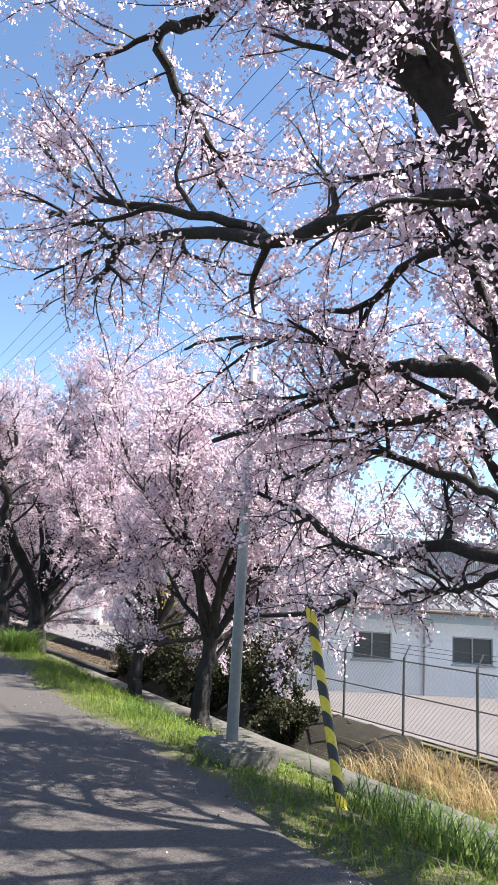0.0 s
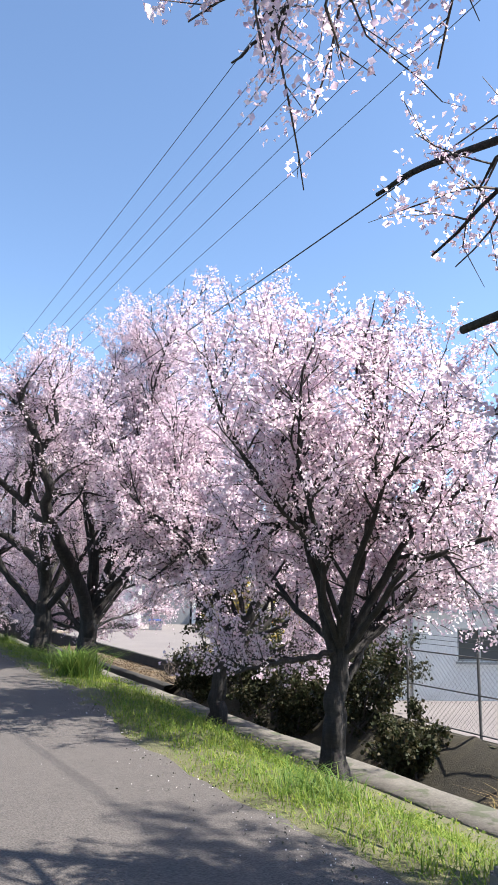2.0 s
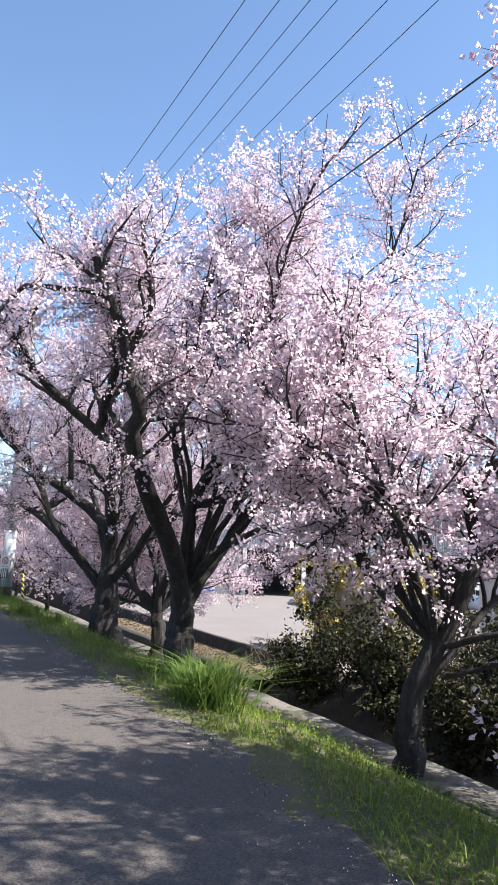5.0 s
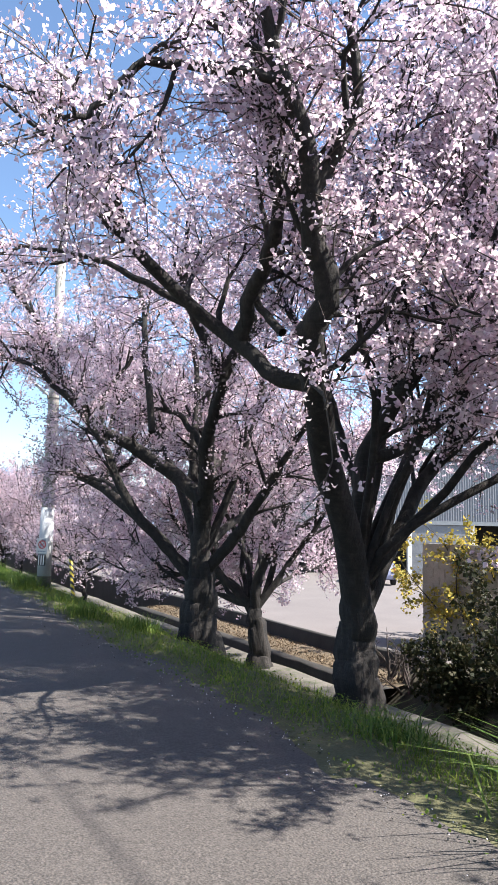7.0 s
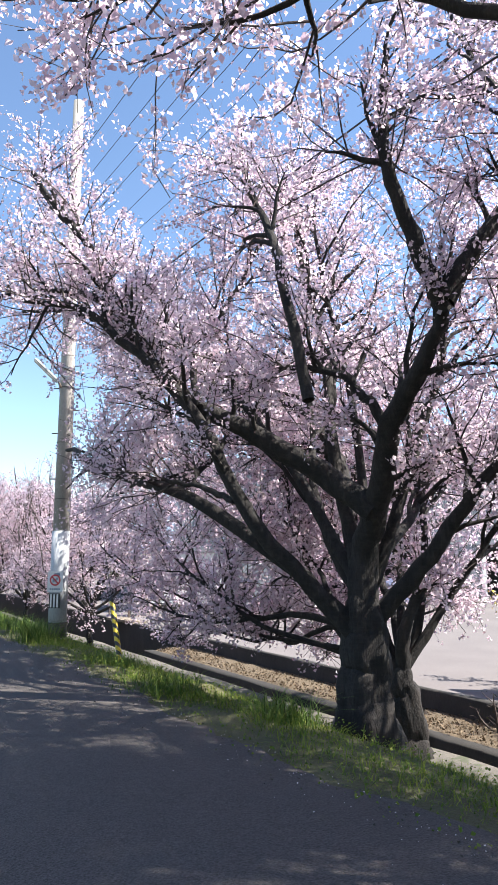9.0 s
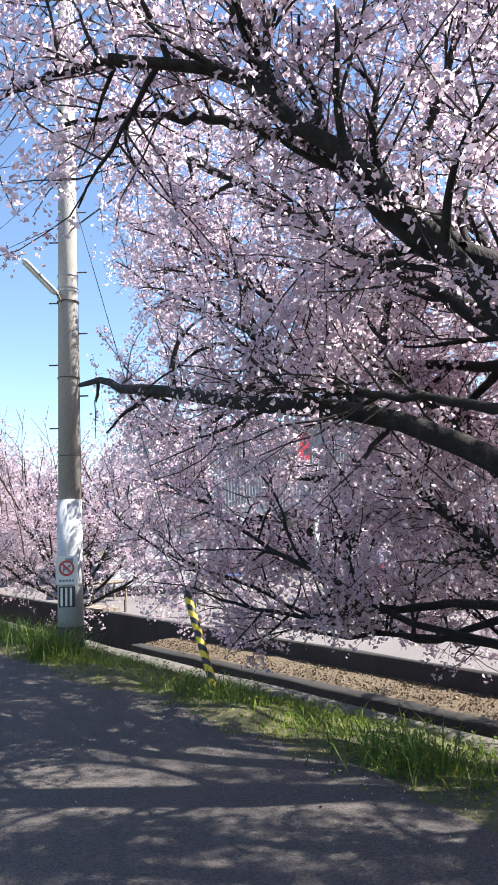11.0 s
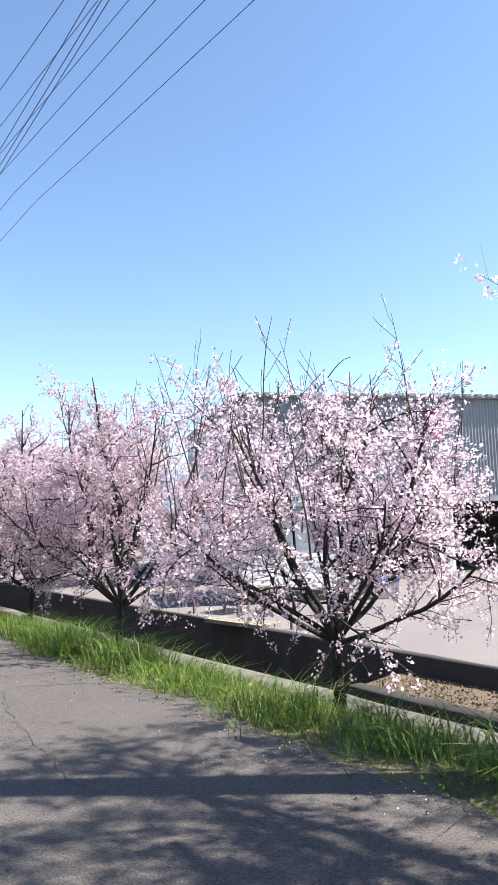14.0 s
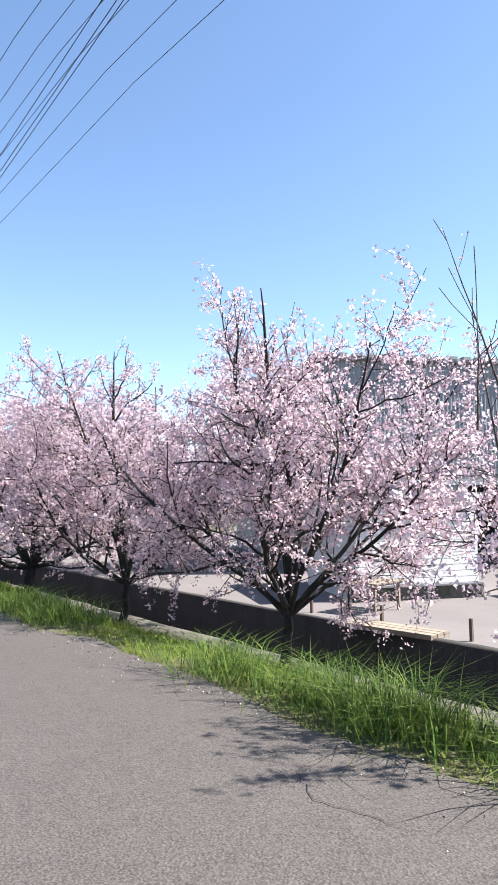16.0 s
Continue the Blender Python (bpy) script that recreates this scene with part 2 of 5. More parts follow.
def tubes(P, R, sides):
    """Many tubes at once. P: (T, n, 3) centre lines, R: (T, n) radii."""
    T, n, _ = P.shape
    d = np.gradient(P, axis=1)
    d /= np.linalg.norm(d, axis=2, keepdims=True) + 1e-9
    ref = np.where(np.abs(d[..., 2:3]) > 0.9, np.array([1.0, 0, 0]), np.array([0, 0, 1.0]))
    ref = np.broadcast_to(ref[:, :1], d.shape)
    u = np.cross(d, ref); u /= np.linalg.norm(u, axis=2, keepdims=True) + 1e-9
    v = np.cross(d, u)
    a = np.arange(sides) * 2 * np.pi / sides
    V = P[:, :, None] + R[:, :, None, None] * (np.cos(a)[:, None] * u[:, :, None] + np.sin(a)[:, None] * v[:, :, None])
    i = (np.arange(T)[:, None, None] * n + np.arange(n - 1)[None, :, None]) * sides
    k = np.arange(sides)[None, None, :]
    k2 = (k + 1) % sides
    F = np.stack([i + k, i + k2, i + sides + k2, i + sides + k], -1).reshape(-1, 4)
    return V.reshape(-1, 3), F

def unit(a):
    return a / (np.linalg.norm(a, axis=-1, keepdims=True) + 1e-9)

def grow(start, way, length, n, wobble, lift, rng):
    """Wandering centre lines that start at given places; lift bends them up or down."""
    T = len(start)
    P = np.empty((T, n + 1, 3)); P[:, 0] = start
    d = unit(way)
    for k in range(n):
        d = unit(d + rng.normal(0, wobble, (T, 3)) + np.array([0, 0, 1.0]) * lift)
        P[:, k + 1] = P[:, k] + d * (length / n)[:, None]
    return P

def sprout(P, R, k, lo, hi, ang, rng):
    """k side shoots from each line: where they start, which way they go, the parent's radius there."""
    T, n, _ = P.shape
    f = (lo + (hi - lo) * (np.arange(k) + rng.random((T, k))) / k) * (n - 1)
    i = np.minimum(f.astype(int), n - 2); g = f - i
    t = np.arange(T)[:, None]
    S = P[t, i] * (1 - g)[..., None] + P[t, i + 1] * g[..., None]
    d = unit(P[t, i + 1] - P[t, i])
    side = unit(np.cross(d, rng.normal(0, 1, d.shape)))
    a = np.radians(rng.uniform(ang[0], ang[1], (T, k)))[..., None]
    W = d * np.cos(a) + side * np.sin(a)
    r = R[t, i] * (1 - g) + R[t, i + 1] * g
    return S.reshape(-1, 3), W.reshape(-1, 3), r.reshape(-1), f.reshape(-1) / (n - 1)

def petals(C, size, rng):
    """Small folded kites at the places C, each turned at random."""
    N = len(C)
    nrm = unit(rng.normal(0, 1, (N, 3)) + np.array([0, 0, 0.35]))
    u = unit(np.cross(nrm, rng.normal(0, 1, (N, 3)))); v = np.cross(nrm, u)
    s = (size * rng.uniform(0.5, 1.35, N))[:, None]
    a = rng.uniform(0.55, 0.95, (N, 1))
    V = np.stack([C + u * s, C + v * s * a + nrm * s * 0.45, C - u * s * 0.9, C - v * s * a * 0.9 + nrm * s * 0.35], 1).reshape(-1, 3)
    F = np.arange(N * 4).reshape(N, 4)
    return V, F

def clear(P, base, top=99.0):
    """Which lines stay out of the space over the lane that is kept pruned."""
    x, y, z = P[..., 0] + base[0], P[..., 1] + base[1], P[..., 2] + base[2]
    lane = (x < 2.3) & (z < 2.9) | (x < 1.0) & (z < 3.6)
    if 10 < base[1] < 20:
        lane |= (x < 3.1) | (x < 3.9) & (z < 3.5) & (base[1] > 16)
    pole = (y > 30.5) & (y < 37.0) & (x < 0.47 * (y - 25.0) + 0.02)
    reach = (y > 8.4) if base[1] < 8 else (y < -99)
    high = z > top + 0.5 * np.sin(x * 2.1 + y * 1.3) * np.sin(y * 2.3 - x)
    return ~(lane | pole | reach | high | (z < ground_gap(x))).any(1)

def ground_gap(x):
    """Height under which no twig hangs: lower out over the canal bank."""
    return np.where(x > 5.2, -0.45, np.where(x > 4.6, 0.0, 0.35))

def bend(start, headings, n, rng, wobble=0.0):
    """A rounded line of n points that follows headings one after another."""
    K = [np.array(start, float)]
    for az, el, ln in headings:
        a, e = radians(az), radians(el)
        K.append(K[-1] + ln * np.array([math.cos(a) * math.cos(e), math.sin(a) * math.cos(e), math.sin(e)]))
    K = np.array([2 * K[0] - K[1]] + K + [2 * K[-1] - K[-2]])
    f = np.linspace(0, len(K) - 3 - 1e-6, n)
    i = f.astype(int); u = (f - i)[:, None]
    a, b, c, d = K[i], K[i + 1], K[i + 2], K[i + 3]
    P = 0.5 * (2 * b + (c - a) * u + (2 * a - 5 * b + 4 * c - d) * u ** 2 + (3 * b - a - 3 * c + d) * u ** 3)
    P[1:] += rng.normal(0, wobble, (n - 1, 3))
    return P

def cherry_tree(base, height, lean, limbs, r0, seed, label, petal=0.024, per_limb=9, per_branch=7, per_twig=5, clusters=5, quads=5,
                mat=None, twig_len=1.0, branch_len=0.5, lift=0.03, fork=1.6, limb_wobble=0.15, keep=0.56, from_=0.16, fill=(), branch_max=9.0, rise=1.0, spread=0.03):
    """A cherry in bloom. lean: how far the trunk's fork stands off its foot; limbs: (start, radius, headings); fill: further limbs
    (compass degrees from +x, rise in degrees, length, start along the trunk, radius in trunk radii)."""
    rng = np.random.default_rng(seed)
    tree = empty("cherry_tree", base)
    top = np.array([lean[0], lean[1], fork])
    s = np.linspace(0, 1, 9)[:, None]
    line = top * s + np.array([lean[0], lean[1], 0]) * (-0.35) * np.sin(np.pi * s)
    line[1:-1] += rng.normal(0, 0.022, (7, 3))
    line = np.vstack([[line[0] - [0, 0, 0.4]], line])
    rad = np.array([1.75, 1.42, 1.12, 1.01, 0.96, 0.92, 0.88, 0.83, 0.76, 0.62]) * r0
    f = np.linspace(0, 9, 28); i = np.minimum(f.astype(int), 8); u = f - i
    line2 = line[i] * (1 - u)[:, None] + line[i + 1] * u[:, None]
    rad2 = rad[i] * (1 - u) + rad[i + 1] * u
    dome = np.array([[0.2, 0.52], [0.36, 0.34], [0.44, 0.02]]) * r0
    line2 = np.vstack([line2] + [line2[-1:] + [0, 0, h] for h in dome[:, 0]])
    rad2 = np.concatenate([rad2, dome[:, 1]])
    V, F = tubes(line2[None], rad2[None], 22)
    ang = np.tile(np.arange(22) * 2 * np.pi / 22, len(line2))
    ring = np.repeat(line2, 22, 0)
    flute = 0.10 * np.sin(ang * 5 + V[:, 2] * 1.6 + seed) + 0.06 * np.sin(ang * 3 - V[:, 2] * 2.3) + 0.035 * np.sin(ang * 9 + V[:, 2] * 7) + rng.normal(0, 0.02, len(V))
    V = ring + (V - ring) * (1 + flute)[:, None]
    obj("trunk", V, F, BARK, tree, True)
    LP, LR = [], []
    for start, r, headings in limbs:
        P = bend(start, headings, 18, rng, 0.012)
        if r > 0.045 and math.hypot(start[0] - lean[0], start[1] - lean[1]) < 0.45 and start[2] < fork + 0.5:      # rooted in the trunk
            P[0] = top * 0.8 * min(1.0, start[2] / fork)
        over = np.nonzero(P[:, 2] + base[2] > height - 0.3)[0]
        if len(over) and over[0] > 3:
            q = np.linspace(0, over[0], 18); i = np.minimum(q.astype(int), 16); P = P[i] * (1 - q + i)[:, None] + P[i + 1] * (q - i)[:, None]
        LP.append(P)
        LR.append(r * np.linspace(1.08, 0.12, 18) ** 0.6 + 0.006)
    for az, el, ln, at, *th in fill:
        i = min(int(at * 9), 8)
        st = line[i] * (1 - at * 9 + i) + line[i + 1] * (at * 9 - i)
        w = np.array([math.cos(radians(az)) * math.cos(radians(el)), math.sin(radians(az)) * math.cos(radians(el)), math.sin(radians(el))])
        P = grow(st[None], w[None], np.array([ln]), 17, limb_wobble * 0.8, lift, rng)[0]
        bad = [j for j in range(4, 18) if not clear(P[None, 3:j + 1], base, height)[0] and P[j, 2] + base[2] > 0.6]
        if bad:      # a limb that was cut back ends where the pruned space begins
            q = np.linspace(0, bad[0] - 1, 18); i = np.minimum(q.astype(int), 16); P = P[i] * (1 - q + i)[:, None] + P[i + 1] * (q - i)[:, None]
        LP.append(P)
        LR.append(r0 * (th[0] if th else (0.42 if r0 < 0.2 else 0.2)) * np.linspace(1, 0.0, 18) ** 0.8 + 0.008)
    for P, rr in zip(LP, LR):
        V, F = tubes(P[None], rr[None], 12 if rr[0] > 0.06 else 8)
        V = V + rng.normal(0, 0.05, (len(V), 1)) * np.repeat(rr, len(V) // 18)[:, None] * unit(V - np.repeat(P, len(V) // 18, 0))
        obj("limb", V, F, BARK, tree, True)
    LP, LR = np.array(LP), np.array(LR)
    LL = np.linalg.norm(np.diff(LP, axis=1), axis=2).sum(1)
    # branches, twigs, shoots; long limbs carry more branches
    k = np.clip(np.round(LL / 3.6 * per_limb), 3, 3 * per_limb).astype(int)
    BS, BW, Br, BL = [], [], [], []
    for j in range(len(LP)):
        S, W, r, f = sprout(LP[j:j + 1], LR[j:j + 1], int(k[j]), from_ if len(LP) > 6 else 0.1, 0.99, (28, 70), rng)
        BS.append(S); BW.append(W); Br.append(r)
        BL.append(np.minimum(np.maximum(LL[j], 2.2) * branch_len, branch_max) * (1.15 - 0.5 * f) * rng.uniform(0.6, 1.25, len(S)))
    S, W, r, bl = np.vstack(BS), np.vstack(BW), np.concatenate(Br), np.concatenate(BL)
    W = W + np.array([0.28, 0.10, 0.35]) * rise
    BP = grow(S, W, bl, 7, 0.17, lift * 0.8, rng)
    ok = clear(BP, base, height)
    BP, r = BP[ok], r[ok]
    BR = np.minimum(r * 0.6, 0.030)[:, None] * np.linspace(1, 0.2, 8)[None] + 0.003
    V1, F1 = tubes(BP, BR, 6)
    tagged(obj("branch_work", V1, F1, BARK, tree, True), kind="stuff")
    S, W, r, f = sprout(BP, BR, per_branch, 0.2, 0.98, (25, 75), rng)
    S2, W2, r2, f2 = sprout(LP, LR, per_limb, 0.5, 1.0, (25, 75), rng)
    S, W, r = np.vstack([S, S2]), np.vstack([W, W2]), np.concatenate([r, r2])
    TP = grow(S, W, twig_len * rng.uniform(0.45, 1.2, len(S)), 4, 0.18, 0.03, rng)
    ok = clear(TP, base, height)
    TP, r = TP[ok], r[ok]
    TR = np.minimum(r * 0.6, 0.009)[:, None] * np.linspace(1, 0.4, 5)[None] + 0.0015
    V1, F1 = tubes(TP, TR, 3)
    S, W, r, f = sprout(TP, TR, per_twig, 0.15, 1.0, (20, 70), rng)
    HP = grow(S, W, 0.34 * twig_len * rng.uniform(0.5, 1.4, len(S)), 1, 0.15, 0.05, rng)
    ok = clear(HP, base, height)
    HP, r = HP[ok], r[ok]
    HR = np.minimum(r * 0.7, 0.004)[:, None] * np.linspace(1, 0.5, 2)[None]
    V2, F2 = tubes(HP[::2], HR[::2], 3)
    tagged(obj("twig_work", np.vstack([V1, V2]), np.vstack([F1, F2 + len(V1)]), TWIG, tree), kind="stuff")
    # blossom clusters along shoots and twigs
    S, _, _, _ = sprout(HP, HR, clusters, 0.0, 1.0, (10, 80), rng)
    S2, _, _, _ = sprout(TP, TR, clusters, 0.1, 1.0, (10, 80), rng)
    C = np.vstack([S, S2])
    C = C[rng.random(len(C)) < keep]
    C = np.repeat(C, quads, 0) + rng.normal(0, spread, (len(C) * quads, 3))
    V, F = petals(C, petal, rng)
    tagged(obj("crown", V, F, mat or BLOSSOM, tree), kind="stuff")
    tagged(tree, label, "tree", "cherry trees along the canal")
    return tree

# ---------------- ground, road, canal ----------------
Y0, Y1 = -20.0, 130.0
def profile(name, xs, zs, mat, y0=Y0, y1=Y1, step=1.0, jitter=0.0, seed=1, kind="structure", label=""):
    """A strip that keeps one cross-section along the road, slightly uneven."""
    rng = np.random.default_rng(seed)
    ys = np.arange(y0, y1 + 0.01, step)
    n, k = len(ys), len(xs)
    V = np.zeros((n, k, 3))
    V[..., 0] = np.array(xs)[None]; V[..., 1] = ys[:, None]; V[..., 2] = np.array(zs)[None]
    if jitter:
        V[:, 1:-1, 2] += rng.normal(0, jitter, (n, k - 2))
        V[:, 1:-1, 0] += rng.normal(0, jitter, (n, k - 2))
    i = (np.arange(n - 1)[:, None] * k + np.arange(k - 1)[None]).reshape(-1, 1)
    F = np.hstack([i, i + 1, i + k + 1, i + k])
    return tagged(obj(name, V, F, mat, None, True), label, "", "", kind)

def land():
    """Open ground in one sheet out to the horizon, with the cut of the canal left out."""
    far = 2500.0
    V = [(-far, -far, -0.03), (-3.2, -far, -0.03), (-3.2, far, -0.03), (-far, far, -0.03),
         (10.3, -far, -1.16), (far, -far, -1.16), (far, far, -1.16), (10.3, far, -1.16),
         (-3.2, 130, -0.03), (10.3, 130, -1.16), (-3.2, -20, -0.03), (10.3, -20, -1.16)]
    F = [(0, 1, 2, 3), (4, 5, 6, 7), (8, 9, 7, 2), (1, 4, 11, 10)]
    return tagged(obj("ground", V, F, FIELD), "flat open ground with rough grass", "", "", "structure")
land()

def road():
    rng = np.random.default_rng(4)
    ys = np.arange(Y0, Y1, 0.25)
    xs = np.array([-3.2, -2.0, -1.0, 0.0, 1.0, 2.0, 2.6, 2.9])
    V = np.zeros((len(ys), len(xs), 3))
    V[..., 0] = xs[None]; V[..., 1] = ys[:, None]
    V[..., 2] = 0.0 - 0.004 * xs[None] ** 2 / 4 + 0.01
    wave = 0.10 * np.sin(ys * 0.9) + 0.06 * np.sin(ys * 2.7 + 1) + rng.normal(0, 0.03, len(ys))
    wave = wave + np.interp(ys, [0, 12, 17, 34, 42, 52], [2.50, 2.62, 3.02, 2.98, 2.85, 2.65]) - 2.82
    V[:, -1, 0] += wave; V[:, -1, 2] = -0.012; V[:, -2, 0] += wave
    V[..., 2] += rng.normal(0, 0.0015, V.shape[:2])
    k = len(xs)
    i = (np.arange(len(ys) - 1)[:, None] * k + np.arange(k - 1)[None]).reshape(-1, 1)
    return tagged(obj("road", V, np.hstack([i, i + 1, i + k + 1, i + k]), ASPHALT, None, True), "worn grey asphalt lane with ragged edge", "", "", "structure")
road()
VX, VZ = [2.3, 2.8, 3.4, 4.2, 5.0, 5.7, 6.32], [-0.06, -0.03, -0.01, -0.14, -0.48, -0.80, -1.03]
def road_edge(y):
    """Where the asphalt ends, along the lane."""
    return np.interp(y, [0, 12, 17, 34, 42, 52], [2.50, 2.62, 3.02, 2.98, 2.85, 2.65])

def verge_z(x, y):
    return np.interp(x - (road_edge(y) - 3.0) * np.interp(x, [5.3, 6.3], [1, 0]), VX + [7.0], VZ + [-1.0])

def verge():
    v = profile("verge", VX, VZ, SOIL, Y0, Y1, 0.5, 0.0, 2, label="grassy verge sloping down to the canal")
    rng = np.random.default_rng(2)
    for p in v.data.vertices:
        if 2.5 < p.co.x < 6.2:
            p.co.x += float(rng.normal(0, 0.03))
            p.co.z = float(verge_z(p.co.x, p.co.y)) + float(rng.normal(0, 0.02))
verge()
profile("pavement", [6.25, 6.3, 6.98, 7.02, 7.02], [-1.2, -0.99, -0.99, -1.03, -2.6], COPING, Y0, Y1, 1.0, 0.008, 3, label="weathered concrete canal coping")
profile("water", [7.0, 9.0], [-2.5, -2.5], WATER, Y0, Y1, 10, label="dark shallow canal water")
profile("wall_far", [8.9, 8.9, 8.93, 9.2], [-2.6, -1.53, -1.49, -1.49], WALL_SHADED, 27.0, 41.6, 0.73, 0.01, 5, label="concrete canal wall darkened as in shade")
profile("terrace", [9.18, 9.5, 9.9, 10.32], [-1.5, -1.47, -1.45, -1.46], TERRACE, 27.0, 41.6, 0.5, 0.02, 6, label="narrow bare terrace with leaf litter")
profile("wall_lot", [10.3, 10.3, 10.34, 10.46, 10.5, 10.5], [-2.6, -1.13, -1.1, -1.1, -1.13, -1.3], WALL_SHADED, 27.0, Y1, 1.0, 0.008, 7, label="low retaining wall of the lot, darkened as in shade")
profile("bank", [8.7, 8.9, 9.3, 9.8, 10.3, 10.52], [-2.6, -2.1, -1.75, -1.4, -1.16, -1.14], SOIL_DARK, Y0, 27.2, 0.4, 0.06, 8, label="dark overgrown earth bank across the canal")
tagged(obj("lot", [(10.5, 4, -1.13), (70, 4, -1.13), (70, 90, -1.13), (10.5, 90, -1.13)], [(0, 1, 2, 3)], LOT), "pale gravel car park", "", "", "structure")

# ---------------- warehouse, hut ----------------
def warehouse():
    w = empty("warehouse", (17.1, 56.2, -1.13), -23.6)
    L, D, H0, H1 = 46.0, 16.0, 3.35, 7.75
    # ribbed cladding
    def ribs(x0, x1, z0, z1, y):
        n = int((x1 - x0) / 0.04)
        x = np.linspace(x0, x1, n)
        yy = y - 0.035 * (np.arange(n) // 2 % 2)
        V = np.concatenate([np.stack([x, yy, np.full(n, z0)], 1), np.stack([x, yy, np.full(n, z1)], 1)])
        i = np.arange(n - 1)[:, None]
        return V, np.hstack([i, i + 1, i + n + 1, i + n])
    obj("cladding", *ribs(0, L, H0, H1, 0.0), CORRUGATED, w, label="grey ribbed metal cladding")
    part("backing", box((0, 0.06, H0), (L, 0.16, H1 - 0.02)), CORRUGATED, w)
    part("side_wall", box((0.02, 0.2, 0), (0.2, D, H1 - 0.05)), CORRUGATED, w)
    part("rear_wall", box((0.2, D - 0.2, 0), (L, D, H1 - 0.05)), CORRUGATED, w)
    part("end_wall", box((L - 0.2, 0.2, 0), (L, D - 0.2, H1 - 0.05)), CORRUGATED, w)
    bm = box((-0.25, -0.3, H1), (L + 0.3, D + 0.3, H1 + 0.12), 0.02)
    r = part("roof", bm, ROOF, w)
    bm = bmesh.new()
    for k in range(int(L / 0.55)):
        box((k * 0.55, -0.34, H1 + 0.08), (k * 0.55 + 0.3, -0.02, H1 + 0.2), 0.0, bm)
    part("roof_edge_caps", bm, ROOF, r)
    part("lintel", box((0, -0.06, H0 - 0.25), (L, 0.18, H0 - 0.002), 0.01), FRAME_M, w)
    part("siding", box((0.0, -0.02, 0.0), (5.2, 0.2, H0 - 0.26)), CORRUGATED, w)
    for k in range(11):
        x = 5.35 + k * 4.0
        part("post", box((x, -0.04, 0), (x + 0.28, 0.2, H0 - 0.26), 0.015), WHITEWALL, w, "white steel post")
    hood = part("canopy", box((7.4, -1.0, 2.3), (8.8, -0.07, 3.32), 0.02), BAYSHADE_DARK, w, "dark metal canopy over the bay")
    part("canopy_lip", box((7.3, -1.12, 3.325), (8.9, -0.065, 3.4), 0.01), FRAME_M, hood)
    part("bay_floor", box((5.3, 0.2, -0.02), (L - 0.2, D - 0.2, 0.02)), COPING, w)
    # Inner walls and loft are coloured near-black for the shade in the bays.
    part("inner_wall", box((5.3, 6.0, 0.03), (L - 0.2, 6.2, H0 + 0.4)), BAYSHADE_DARK, w)
    part("inner_partition", box((5.25, 0.25, 0.03), (5.34, 6.0, H0 + 0.4)), BAYSHADE_DARK, w)
    part("loft", box((0.3, 0.2, H0 + 0.05), (L - 0.3, D - 0.3, H0 + 0.15)), BAYSHADE_DARK, w)
    for k in (2, 5, 8):
        x = 5.65 + k * 4.0
        sh = part("roller_shutter", box((x, 0.06, 0.04), (x + 3.68, 0.1, H0 - 0.27)), CORRUGATED, w, "pale closed roller shutter")
        for j in range(18):
            part("slat", box((x, 0.03, 0.06 + j * 0.14), (x + 3.68, 0.059, 0.18 + j * 0.14)), CORRUGATED, sh)
    tagged(w, "long grey corrugated metal warehouse with open bays", "warehouse")
warehouse()

def shed():
    """Low white shed that stands in the yard before the warehouse."""
    w = empty("shed", (11.2, 51.1, -1.13), -23.6)
    part("wall_panel", box((1.7, -0.02, 0.35), (5.2, 0.2, 2.64)), WHITEWALL, w, "white horizontal siding")
    for k in range(14):
        part("siding_board", box((1.72, -0.05, 0.40 + k * 0.16), (5.18, -0.021, 0.545 + k * 0.16), 0.006), WHITEWALL, w)
    part("plinth", box((1.65, -0.12, 0.0), (5.3, 0.2, 0.34), 0.02), COPING, w)
    part("drip_ledge", box((1.67, -0.2, 0.345), (5.25, -0.055, 0.395), 0.008), FRAME_M, w)
    for x in (1.7, 5.02):
        part("end_wall", box((x, 0.203, 0.0), (x + 0.18, 3.8, 2.62)), WHITEWALL, w)
    part("rear_wall", box((1.7, 3.803, 0.0), (5.2, 3.98, 2.62)), WHITEWALL, w)
    part("roof", box((1.5, -0.3, 2.645), (5.4, 4.2, 2.76), 0.02), ROOF, w)
    tagged(w, "low white shed with horizontal siding boards", "shed")
shed()

